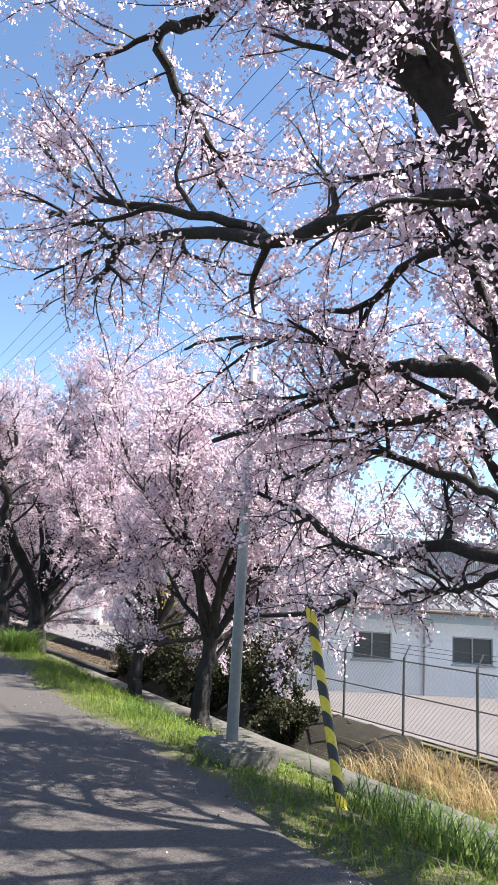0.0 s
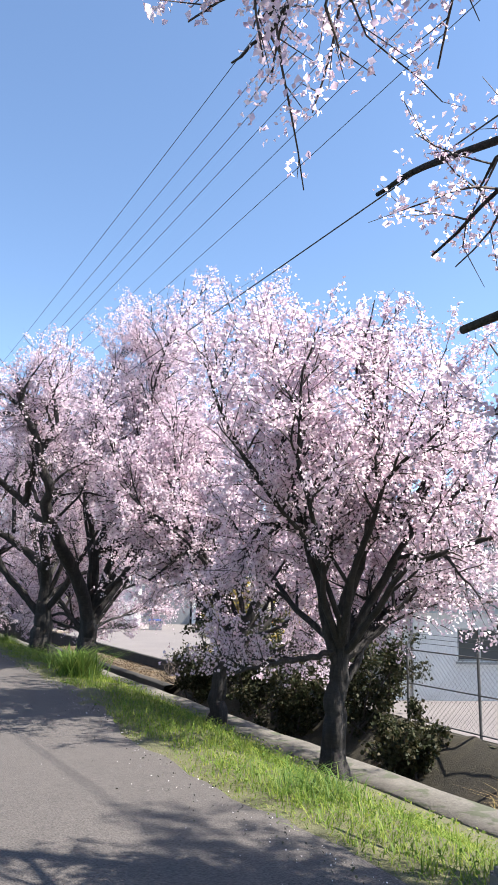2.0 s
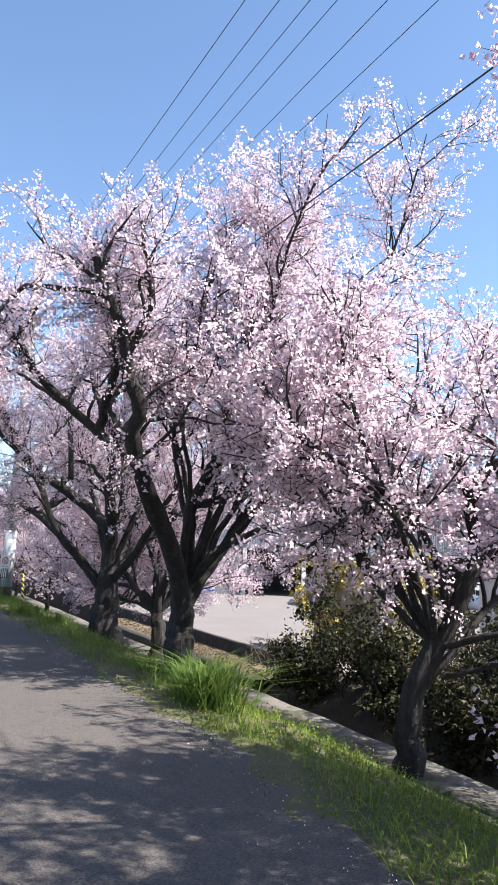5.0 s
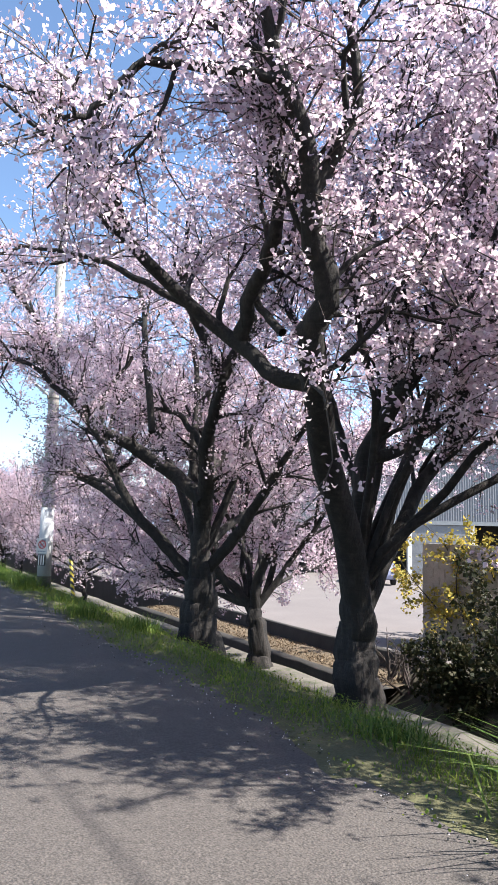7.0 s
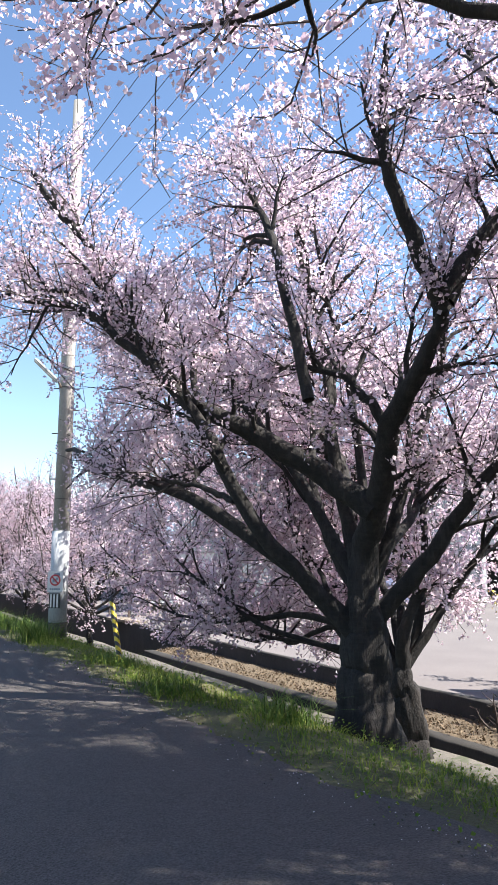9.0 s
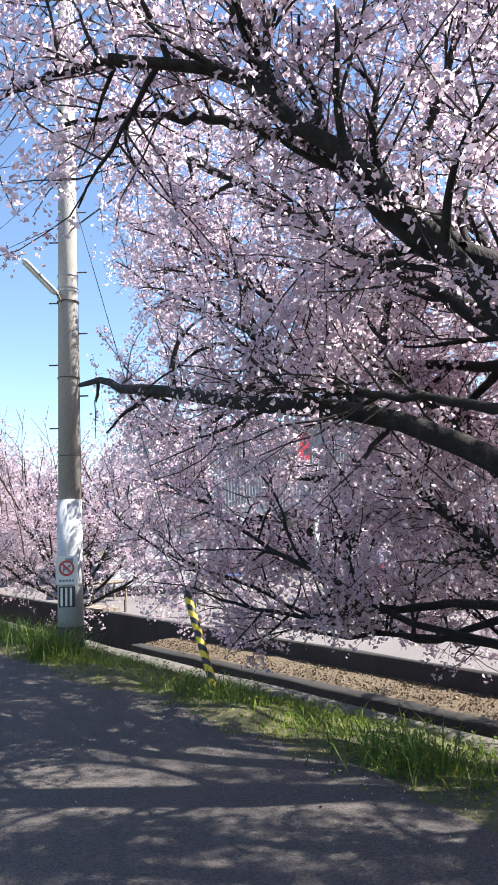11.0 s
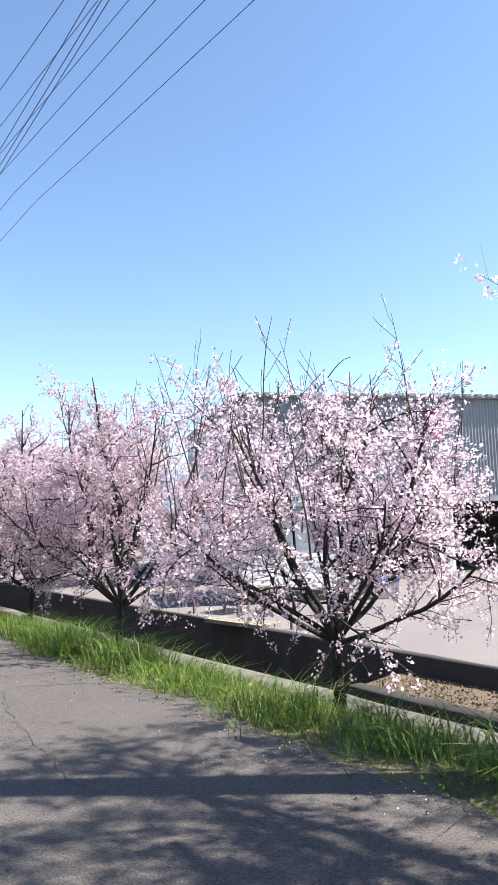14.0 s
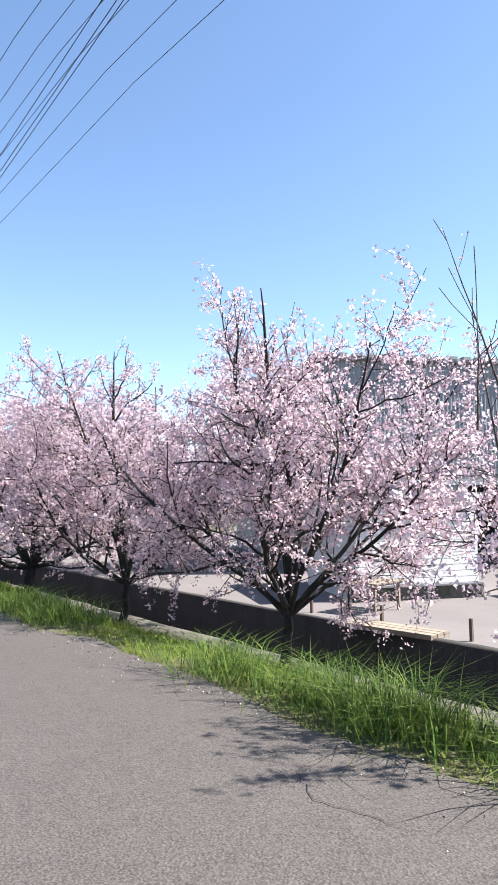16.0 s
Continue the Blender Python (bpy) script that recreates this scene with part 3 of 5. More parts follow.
def hut():
    h = empty("hut", (26.3, 13.8, -1.13), 156.4)   # local x runs along the front, local y out of it
    L, H = 15.6, 2.45
    wins = [(2.2, 3.5), (5.8, 7.1), (9.4, 10.7), (12.6, 13.8)]
    edges = [0.0] + [e for wn_ in wins for e in wn_] + [L]
    for k in range(0, len(edges), 2):
        part("wall_panel", box((edges[k], -0.15, 0.0), (edges[k + 1], 0.0, H)), WHITEWALL, h)
    for a, b_ in wins:
        part("wall_panel", box((a, -0.15, 0.0), (b_, 0.0, 0.95)), WHITEWALL, h)
        part("wall_panel", box((a, -0.15, 1.75), (b_, 0.0, H)), WHITEWALL, h)
        wd = part("window_glass", box((a + 0.03, -0.09, 0.98), (b_ - 0.03, -0.07, 1.72)), GLASS, h)
        bm = bmesh.new()
        for lo, hi in (((a, -0.12, 0.951), (b_, -0.02, 0.99)), ((a, -0.12, 1.71), (b_, -0.02, 1.749)), ((a, -0.12, 0.99), (a + 0.04, -0.02, 1.71)),
                       ((b_ - 0.04, -0.12, 0.99), (b_, -0.02, 1.71)), (((a + b_) / 2 - 0.02, -0.115, 0.99), ((a + b_) / 2 + 0.02, -0.03, 1.71))):
            box(lo, hi, 0, bm)
        part("frame", bm, FRAME_M, wd)
        part("sill", box((a - 0.05, 0.003, 0.88), (b_ + 0.05, 0.07, 0.94), 0.006), FRAME_M, wd)
    part("fascia_band", box((-0.02, 0.003, 2.12), (L + 0.02, 0.03, 2.44)), BLUEBAND, h, "pale blue painted band under the eaves")
    part("rear_wall", box((0, -5.2, 0), (L, -5.05, H)), WHITEWALL, h)
    part("end_wall", box((0.0, -5.05, 0), (0.15, -0.15, H)), WHITEWALL, h)
    part("end_wall", box((L - 0.15, -5.05, 0), (L, -0.15, H)), WHITEWALL, h)
    V = [(-0.4, 0.45, H + 0.02), (L + 0.4, 0.45, H + 0.02), (L + 0.4, -2.6, H + 1.0), (-0.4, -2.6, H + 1.0), (-0.4, -5.6, H + 0.02), (L + 0.4, -5.6, H + 0.02),
         (-0.4, 0.45, H + 0.1), (L + 0.4, 0.45, H + 0.1), (L + 0.4, -2.6, H + 1.08), (-0.4, -2.6, H + 1.08), (-0.4, -5.6, H + 0.1), (L + 0.4, -5.6, H + 0.1)]
    F = [(0, 1, 2, 3), (3, 2, 5, 4), (6, 9, 8, 7), (9, 10, 11, 8), (0, 6, 7, 1), (4, 5, 11, 10), (0, 3, 9, 6), (3, 4, 10, 9), (1, 7, 8, 2), (2, 8, 11, 5)]
    r = obj("roof", V, F, ROOF, h)
    for k in range(34):
        x = -0.3 + k * 0.48
        V2 = [(x, 0.44, H + 0.104), (x + 0.05, 0.44, H + 0.104), (x + 0.05, -2.58, H + 1.084), (x, -2.58, H + 1.084),
              (x, 0.44, H + 0.14), (x + 0.05, 0.44, H + 0.14), (x + 0.05, -2.58, H + 1.12), (x, -2.58, H + 1.12)]
        obj("batten", V2, [(4, 5, 6, 7), (0, 1, 5, 4), (1, 2, 6, 5), (3, 0, 4, 7)], ROOF, r)
    part("gutter", cyl((-0.4, 0.5, H), (L + 0.4, 0.5, H), 0.06, None, 10), RUST, h)
    for x in (0.6, 4.6, 8.2, 11.6, 15.0):
        part("downpipe", cyl((x, 0.06, 0.0), (x, 0.06, H - 0.05), 0.035, None, 8), FRAME_M, h)
    tagged(h, "low white single-storey hut with grey sheet roof", "building")
hut()

def fence():
    f = empty("chain_link_fence", (10.42, -6.0, -1.1))
    L = 23.5
    for k in range(13):
        y = k * L / 12
        p = part("post", cyl((0, y, -0.1), (0, y, 1.5), 0.028, None, 8), FENCE_M, f)
        part("barb_arm", cyl((0, y, 1.49), (0.16, y, 1.75), 0.016, None, 6), FENCE_M, p)
    for z in (0.06, 0.75, 1.42):
        part("rail", cyl((0, 0, z), (0, L, z), 0.014, None, 6), FENCE_M, f)
    for x, z in ((0.06, 1.57), (0.11, 1.66), (0.16, 1.74)):
        part("barbed_wire", cyl((x, 0, z), (x, L, z), 0.005, None, 4), FENCE_M, f)
    for y in (13.2, 16.5):
        part("brace", cyl((0.05, y, 0.05), (0.9, y, 1.35), 0.022, None, 6), FENCE_M, f)
    # diamond mesh of crossed wires
    n = int(L / 0.11)
    P = []
    for k in range(n):
        y = k * 0.11
        P.append([(0.012, y, 0.06), (0.012, min(y + 1.36, L), 0.06 + min(1.36, L - y))])
        P.append([(0.016, y, 0.06 + 0), (0.016, max(y - 1.36, 0), 0.06 + min(1.36, y))])
    P = np.array(P)
    P = P[np.linalg.norm(P[:, 1] - P[:, 0], axis=1) > 0.05]
    V, F = tubes(P, np.full((len(P), 2), 0.0035), 3)
    obj("wire_mesh", V, F, FENCE_M, f)
    tagged(f, "galvanised chain-link fence with angled barbed top", "fence")
fence()

# ---------------- poles, guys, wires ----------------
def bands(name, p, q, r, n, parent, twist=0.5):
    """A sleeve of slanting yellow and black stripes between p and q."""
    p, q = Vector(p), Vector(q)
    ax = (q - p); ln = ax.length; m = Matrix.Translation(p) @ ax.to_track_quat("Z", "Y").to_matrix().to_4x4()
    seg = 16
    for k in range(n):
        V, F = [], []
        for j in range(seg):
            a = 2 * math.pi * j / seg
            sl = 0.045 * math.cos(a)
            for z in (k * ln / n, (k + 1) * ln / n):
                zz = min(max(z + sl, 0), ln)
                V.append(m @ Vector((r * math.cos(a), r * math.sin(a), zz)))
        for j in range(seg):
            a, b_ = 2 * j, 2 * ((j + 1) % seg)
            F.append((a, b_, b_ + 1, a + 1))
        obj(name, [tuple(v) for v in V], F, YELLOW if k % 2 == 0 else BLACK, parent, True)
    part("cap", cyl(q - ax.normalized() * 0.03, q + ax.normalized() * 0.05, r * 1.05, r * 0.5, 14), BLACK, parent)

def steel_pole():
    p = empty("steel_pole", (3.3, 8.18, 0.0))
    part("shaft", cyl((0, 0, 0.1), (-0.05, -0.03, 4.85), 0.058, 0.042, 20), STEELPOLE, p, "", True)
    part("cap", cyl((-0.05, -0.03, 4.85), (-0.05, -0.03, 4.93), 0.048, 0.038, 16), BLACK, p)
    part("clamp", cyl((-0.037, -0.022, 3.55), (-0.037, -0.022, 3.63), 0.056, None, 16), RUST, p)
    part("step_bolt", cyl((-0.2, 0.0, 3.3), (0.05, 0.0, 3.3), 0.01, None, 6), RUST, p)
    tagged(p, "slim grey galvanised steel pole on a concrete block", "pole")
    b = part("concrete_block", box((3.06, 7.82, -0.35), (3.62, 8.48, 0.12), 0.03), COPING)
    tagged(b, "weathered concrete footing block set in the grass", "block")
steel_pole()

def guy(foot, head, cover, label):
    g = empty("guy_wire", foot)
    f, h = Vector((0, 0, 0)), Vector(head) - Vector(foot)
    d = h.normalized()
    part("cable", cyl(f + d * -0.1, h, 0.005, None, 6), WIRE, g)
    bands("stripe", f + d * -0.05, f + d * cover, 0.04, 14, g)
    tagged(g, label, "guy wire")
guy((3.4, 6.62, -0.06), (3.26, 8.15, 4.7), 1.6, "yellow and black striped guy wire guard in the grass")
guy((3.9, 30.7, -0.04), (3.97, 34.0, 6.3), 0.92, "yellow and black striped guy wire sleeve beside the lane")

def concrete_pole():
    p = empty("utility_pole", (3.98, 34.16, -0.1))
    part("shaft", cyl((0, 0, 0), (0, 0, 11.0), 0.165, 0.105, 28), CONCPOLE, p, "", True)
    part("sleeve", cyl((0, 0, 0.3), (0, 0, 2.0), 0.172, 0.166, 28), WRAP, p, "pale grey anti-poster sleeve", True)
    part("base_collar", cyl((0, 0, 0.02), (0, 0, 0.3), 0.18, 0.178, 24), COPING, p)
    for z in (4.95, 5.0, 5.18):
        part("strap", cyl((0, 0, z), (0, 0, z + 0.025), 0.147, None, 24), FRAME_M, p)
    for k in range(12):
        z = 3.0 + k * 0.45
        a = radians(36 + 180 * (k % 2))
        part("step_bolt", cyl((0, 0, z), (0.27 * math.cos(a) * -1, 0.27 * math.sin(a), z), 0.011, None, 6), RUST, p)
    for k in range(3):
        part("cable_tie", cyl((0, 0, 2.6 + k * 1.1), (0, 0, 2.61 + k * 1.1), 0.158, None, 20), BLACK, p)
    part("riser_cable", cyl((0.15, -0.06, 0.4), (0.10, -0.06, 7.0), 0.012, None, 6), WIRE, p)
    tagged(p, "tall round concrete utility pole with pale sleeve", "utility pole")
    # street lamp arm
    l = empty("street_lamp", (3.93, 34.1, 4.78))
    a, t = Vector((-0.13, 0, 0.0)), Vector((-0.62, 0.02, 0.42))
    d = (t - a).normalized()
    m = Matrix.Translation((a + t) / 2) @ d.to_track_quat("X", "Z").to_matrix().to_4x4()
    ln = (t - a).length
    bm = box((-ln / 2, -0.055, -0.03), (ln / 2, 0.055, 0.03), 0.022)
    bm.transform(m)
    part("housing", bm, LAMPWHITE, l)
    bm = box((-ln / 2 + 0.05, -0.045, -0.038), (ln / 2 - 0.03, 0.045, -0.0305), 0.003)
    bm.transform(m)
    part("diffuser", bm, SIGNWHITE, l)
    part("bracket", cyl((-0.08, 0, -0.1), (-0.15, 0, 0.04), 0.022, None, 8), RUST, l)
    part("cable", cyl((-0.1, -0.02, -0.25), (-0.14, -0.02, -0.03), 0.008, None, 6), WIRE, l)
    tagged(l, "slim grey street lamp tilted up on the pole", "street lamp")
    # notice and stripes, facing back along the lane
    s = empty("notice", (3.98, 34.16, 0.95), -38.0)
    y = -0.186
    part("plate", box((-0.15, y - 0.006, -0.19), (0.15, y, 0.19), 0.002), SIGNWHITE, s)
    bm = bmesh.new()
    V, F = [], []
    n = 32
    for j in range(n):
        c_, s_ = math.cos(2 * math.pi * j / n), math.sin(2 * math.pi * j / n)
        V += [(0.105 * c_, y - 0.010, 0.03 + 0.105 * s_), (0.078 * c_, y - 0.010, 0.03 + 0.078 * s_)]
    for j in range(n):
        a, b_ = 2 * j, 2 * ((j + 1) % n)
        F.append((a, b_, b_ + 1, a + 1))
    obj("ring", V, F, RED, s, label="red prohibition ring")
    bm = box((-0.088, y - 0.013, -0.012), (0.088, y - 0.0105, 0.012)); bm.transform(Matrix.Translation((0, 0, 0.03)) @ Matrix.Rotation(radians(45), 4, 'Y'))
    part("slash", bm, RED, s)
    bm = bmesh.new()
    for lo, hi in (((-0.05, y - 0.009, 0.0), (0.03, y - 0.007, 0.05)), ((0.02, y - 0.009, 0.04), (0.06, y - 0.007, 0.075)), ((-0.05, y - 0.009, -0.03), (-0.035, y - 0.007, 0.0)), ((0.015, y - 0.009, -0.03), (0.03, y - 0.007, 0.0)), ((-0.02, y - 0.009, 0.1), (0.09, y - 0.007, 0.16))):
        box(lo, hi, 0, bm)
    part("print", bm, GREYINK, s)
    bm = bmesh.new()
    for k in range(5):
        box((-0.10 + k * 0.042, y - 0.009, -0.15), (-0.07 + k * 0.042, y - 0.007, -0.12), 0, bm)
    part("lettering_bars", bm, GREYINK, s)
    tagged(s, "white no-dogs notice with red ring on pole", "sign")
    t_ = empty("warning_plate", (3.98, 34.16, 0.60), -38.0)
    part("plate", box((-0.11, y - 0.005, -0.135), (0.11, y, 0.135), 0.002), BLACK, t_)
    for k in range(3):
        part("stripe", box((-0.085 + k * 0.062, y - 0.008, -0.12), (-0.055 + k * 0.062, y - 0.0055, 0.12)), SIGNWHITE, t_)
    tagged(t_, "black plate with pale upright stripes on pole", "sign")
concrete_pole()

def wire(points, r):
    c = bpy.data.curves.new("overhead_wire", 'CURVE')
    c.dimensions = '3D'
    c.bevel_depth, c.bevel_resolution = r, 1
    sp = c.splines.new('POLY')
    sp.points.add(len(points) - 1)
    for k, p in enumerate(points):
        sp.points[k].co = (*p, 1)
    c.materials.append(WIRE)
    tagged(new("overhead_wire", c), "thin black overhead power line above the lane", "wire", "power lines")

def overhead_wires():
    for x, z, r in ((4.75, 10.0, 0.007), (5.2, 10.0, 0.007), (5.6, 10.0, 0.007), (5.95, 10.0, 0.007), (6.6, 10.0, 0.007), (7.25, 10.0, 0.007)):
        pts = []
        for k in range(61):
            y = -40 + k * 3.0
            s_ = ((y + 40) % 45) / 45
            pts.append((x + 0.35 - 0.022 * (y + 10), y, z - 1.8 * s_ * (1 - s_) + 0.25))
        wire(pts, r)
    # service cable tied to the utility pole, and a drop line running on from it
    wire([(3.98 + (9.6 - 3.98) * q, 34.1 - 56 * q, 5.75 + 4.3 * q - 1.2 * q * (1 - q)) for q in [i / 24 for i in range(25)]], 0.011)
    for dx, z0 in ((0.0, 10.2), (0.12, 9.9), (-0.1, 9.65)):
        wire([(4.0 + dx + 0.9 * q, 34.2 + 70 * q, z0 - 2.4 * q * (1 - q) * 2 - 1.0 * q) for q in [i / 24 for i in range(25)]], 0.008)
overhead_wires()

# ---------------- cherry trees ----------------
BIG = "old cherry tree in pale pink bloom"
# limbs: where each springs from the tree's foot, its radius, then headings (compass from +x, rise, length)
FIRST = []
FIRST.append(((-0.49, 0.01, 2.35), 0.15, ((-160, 68, 0.52), (-160, 58, 0.74), (-170, 52, 0.76), (172, 61, 0.55), (150, 42, 0.53), (138, 45, 0.66), (128, 39, 0.68), (125, 35, 0.88), (129, 21, 0.89))))
FIRST.append(((-1.65, -0.19, 4.43), 0.09, ((-159, 52, 0.42), (-165, 50, 0.44), (180, 71, 0.61))))
FIRST.append(((-1.49, -0.28, 4.07), 0.052, ((150, -5, 0.32), (150, -21, 0.36), (129, -1, 0.27), (135, -18, 0.4), (119, 23, 0.42), (106, 14, 0.6), (102, 17, 0.7), (104, 34, 0.5), (119, 25, 0.63))))
FIRST.append(((-2.46, 0.51, 3.8), 0.03, ((122, 30, 0.48), (124, 19, 0.72), (119, 24, 0.63), (127, 47, 0.73))))
FIRST.append(((-2.97, 2.07, 4.3), 0.028, ((82, 3, 0.54), (85, 9, 0.67))))
FIRST.append(((-0.55, -0.01, 2.49), 0.06, ((121, 59, 0.79), (113, 27, 0.37), (115, 16, 0.36), (117, -3, 0.37), (87, -7, 0.56), (93, -7, 0.84), (96, -1, 0.86))))
FIRST.append(((-1.19, 1.28, 3.42), 0.03, ((93, 37, 0.75), (96, 15, 0.76), (97, 13, 1.02), (95, 3, 0.49))))
FIRST.append(((-0.55, -0.01, 2.41), 0.04, ((116, 51, 0.84), (92, 0, 0.59), (99, 5, 0.77), (105, -2, 0.85))))
FIRST.append(((-0.54, -0.01, 2.05), 0.035, ((96, 39, 0.63), (92, 24, 0.52), (103, 18, 0.86), (107, -12, 0.89))))
FIRST.append(((-0.45, 0.05, 1.78), 0.05, ((88, 32, 0.4), (96, 11, 0.63), (92, -2, 0.35), (88, -15, 0.59), (68, -16, 1.05), (99, -13, 0.66), (113, -1, 0.67))))
FIRST.append(((-0.49, 1.92, 1.95), 0.03, ((118, 35, 0.68), (97, 23, 0.54), (109, 20, 0.65))))
FIRST.append(((-0.46, 0.51, 1.99), 0.025, ((86, -22, 0.48), (92, -3, 0.71))))
FIRST.append(((-1.04, -0.19, 3.46), 0.07, ((-60, 75, 0.79), (-129, 84, 0.94), (177, 77, 1.0))))
FIRST.append(((-1.5, -0.27, 4.07), 0.04, ((62, 1, 0.5), (82, 7, 0.65), (83, -12, 0.55), (103, 6, 0.69))))
FIRST.append(((-2.78, 0.69, 5.8), 0.04, ((116, -38, 0.45), (115, 15, 0.36), (31, -55, 0.4), (-6, -45, 0.34), (4, -65, 0.44))))
LEANING = []
LEANING.append(((0.07, -0.04, 1.97), 0.085, ((-29, 69, 0.5), (-29, 70, 0.54), (-15, 46, 0.61), (-17, 42, 0.64), (-10, 67, 0.79))))
LEANING.append(((0.42, -0.23, 3.01), 0.05, ((-94, 78, 0.55), (151, 86, 0.6), (-72, 74, 0.54), (151, 80, 0.63), (151, 60, 0.57))))
LEANING.append(((0.42, -0.34, 3.68), 0.04, ((-53, -48, 0.37), (-174, 65, 0.41), (-178, 80, 1.18), (-29, 81, 0.63), (151, 81, 1.01))))
LEANING.append(((-0.02, 0.01, 1.61), 0.055, ((111, 74, 0.56), (92, 78, 0.58), (131, 58, 0.55), (151, 64, 0.52), (151, 70, 0.59))))
LEANING.append(((0.07, -0.04, 0.96), 0.05, ((11, 53, 0.78), (9, 46, 0.69), (-3, 35, 0.84), (3, 60, 1.12))))
LEANING.append(((0.01, -0.0, 1.55), 0.035, ((-176, -9, 0.56), (175, -5, 0.49), (167, -15, 0.39))))
LEANING.append(((0.42, -0.46, 4.67), 0.03, ((166, 49, 0.59), (151, 21, 0.56), (151, 75, 0.73), (151, 69, 0.54))))
LEANING.append(((0.8, -0.33, 3.38), 0.035, ((-81, 1, 0.64), (-70, 32, 0.72))))
LEANING.append(((-0.26, 0.49, 3.18), 0.03, ((-177, 3, 0.56), (-173, -49, 0.53))))
SECOND = []
SECOND.append(((0.53, -0.29, 1.87), 0.085, ((-29, 73, 0.84), (151, 82, 0.73), (-8, 40, 0.73), (-13, -21, 0.77), (108, 72, 0.95), (151, 81, 1.32))))
SECOND.append(((0.65, -0.36, 3.4), 0.045, ((-158, 66, 0.63), (-42, 61, 0.91), (-48, 76, 1.25), (151, 56, 1.0), (151, 79, 1.33))))
SECOND.append(((0.44, -0.25, 1.77), 0.045, ((151, 79, 0.77), (-176, 52, 0.59), (165, 42, 0.55), (166, -33, 0.46), (160, -39, 0.83))))
SECOND.append(((-0.44, -0.1, 3.36), 0.035, ((174, 27, 0.58), (158, 30, 0.9), (151, 62, 1.32))))
SECOND.append(((0.4, -0.22, 1.31), 0.05, ((2, 43, 0.81), (-4, 35, 0.86), (-8, 37, 1.05), (-14, 72, 1.24))))
SECOND.append(((0.65, -0.36, 3.4), 0.035, ((129, 62, 1.15), (136, 55, 1.33), (151, 80, 1.35), (-29, 70, 1.23))))
SECOND.append(((1.9, -0.6, 3.61), 0.03, ((-54, 54, 0.81), (-29, 67, 1.14), (151, 76, 1.56))))
SECOND.append(((0.36, -0.2, 1.13), 0.03, ((-47, 19, 0.67), (-38, 17, 0.68))))
FORKED = []
FORKED.append(((-0.04, 0.02, 1.21), 0.15, ((-141, 59, 0.64), (-148, 53, 0.58), (-139, 44, 0.6), (-129, 39, 0.66), (-135, 48, 0.63), (-79, 53, 0.42), (-152, 52, 0.4), (-136, 58, 0.4), (-129, 64, 0.46), (-161, 50, 0.43), (-175, 68, 0.51))))
FORKED.append(((-1.28, -1.09, 3.16), 0.075, ((131, 21, 0.43), (123, 40, 0.53), (153, 37, 0.59), (172, 42, 0.84), (-168, 50, 0.49), (-149, 47, 0.34), (178, 50, 0.75))))
FORKED.append(((-1.76, -0.45, 3.65), 0.07, ((-97, 57, 0.39), (-85, 47, 0.52), (-107, 44, 0.42), (-118, 69, 0.55), (-146, 62, 0.49), (-165, 61, 0.63))))
FORKED.append(((-1.84, -1.87, 4.53), 0.055, ((-56, 60, 0.41), (-62, 60, 0.35), (-144, 76, 0.47), (-166, 77, 0.7))))
FORKED.append(((0.01, -0.0, 1.16), 0.115, ((153, 88, 0.61), (-113, 80, 0.56), (-27, 88, 0.34), (-47, 60, 0.61), (-48, 57, 0.51), (-27, 46, 0.49), (-15, 39, 0.63), (-12, 33, 0.9), (-14, 26, 1.03))))
FORKED.append(((-0.04, -0.09, 2.67), 0.07, ((5, 16, 0.6), (-6, 34, 0.66), (-12, 46, 0.56), (-14, 34, 0.56), (-11, 25, 0.82))))
FORKED.append(((0.09, -0.05, 1.16), 0.1, ((20, 53, 0.68), (12, 52, 0.77), (2, 50, 0.65), (-7, 38, 0.76), (-13, 27, 0.93))))
FORKED.append(((1.41, 0.18, 2.88), 0.045, ((-54, 77, 1.0), (-128, 82, 0.7), (177, 68, 0.66), (-174, 79, 0.99))))
FORKED.append(((-0.05, -0.08, 2.32), 0.04, ((99, 63, 0.82), (106, 76, 1.15), (9, 82, 1.19), (-27, 74, 1.24))))
FORKED.append(((0.35, -0.51, 3.62), 0.04, ((97, 81, 0.8), (122, 77, 0.85), (-8, 73, 1.07), (-27, 70, 1.0))))
FORKED.append(((-1.64, -1.07, 3.64), 0.035, ((93, 47, 0.68), (13, 60, 0.95), (94, 76, 0.99))))
FORKED.append(((-2.18, -0.23, 4.01), 0.03, ((128, 30, 1.11), (131, 20, 0.85), (138, 9, 0.79))))
FORKED.append(((-2.24, -2.11, 5.27), 0.035, ((164, 1, 0.54), (164, -6, 0.54), (172, -53, 0.5), (179, -33, 0.27))))
FORKED.append(((0.65, -0.67, 3.97), 0.03, ((-55, 62, 0.91), (-51, 74, 0.89))))
BROAD = []
BROAD.append(((-0.23, 0.1, 1.1), 0.08, ((132, 51, 0.64), (117, 33, 0.93), (115, 27, 0.99), (96, 12, 1.23), (88, 14, 1.24), (88, 12, 1.23), (83, 17, 0.84), (83, 7, 0.81))))
BROAD.append(((-0.31, 0.17, 1.31), 0.075, ((152, 44, 0.69), (152, 53, 0.78), (134, 64, 0.76), (140, 53, 0.8), (141, 40, 0.74), (138, 38, 0.54), (143, 11, 0.71))))
BROAD.append(((-1.19, 0.64, 2.37), 0.03, ((92, 15, 0.72), (114, 12, 0.67), (129, 7, 0.77))))
BROAD.append(((-0.06, 0.03, 1.28), 0.15, ((-28, 81, 0.56), (-113, 56, 0.73), (-113, 51, 0.79), (-102, 39, 0.67), (-97, 53, 0.53))))
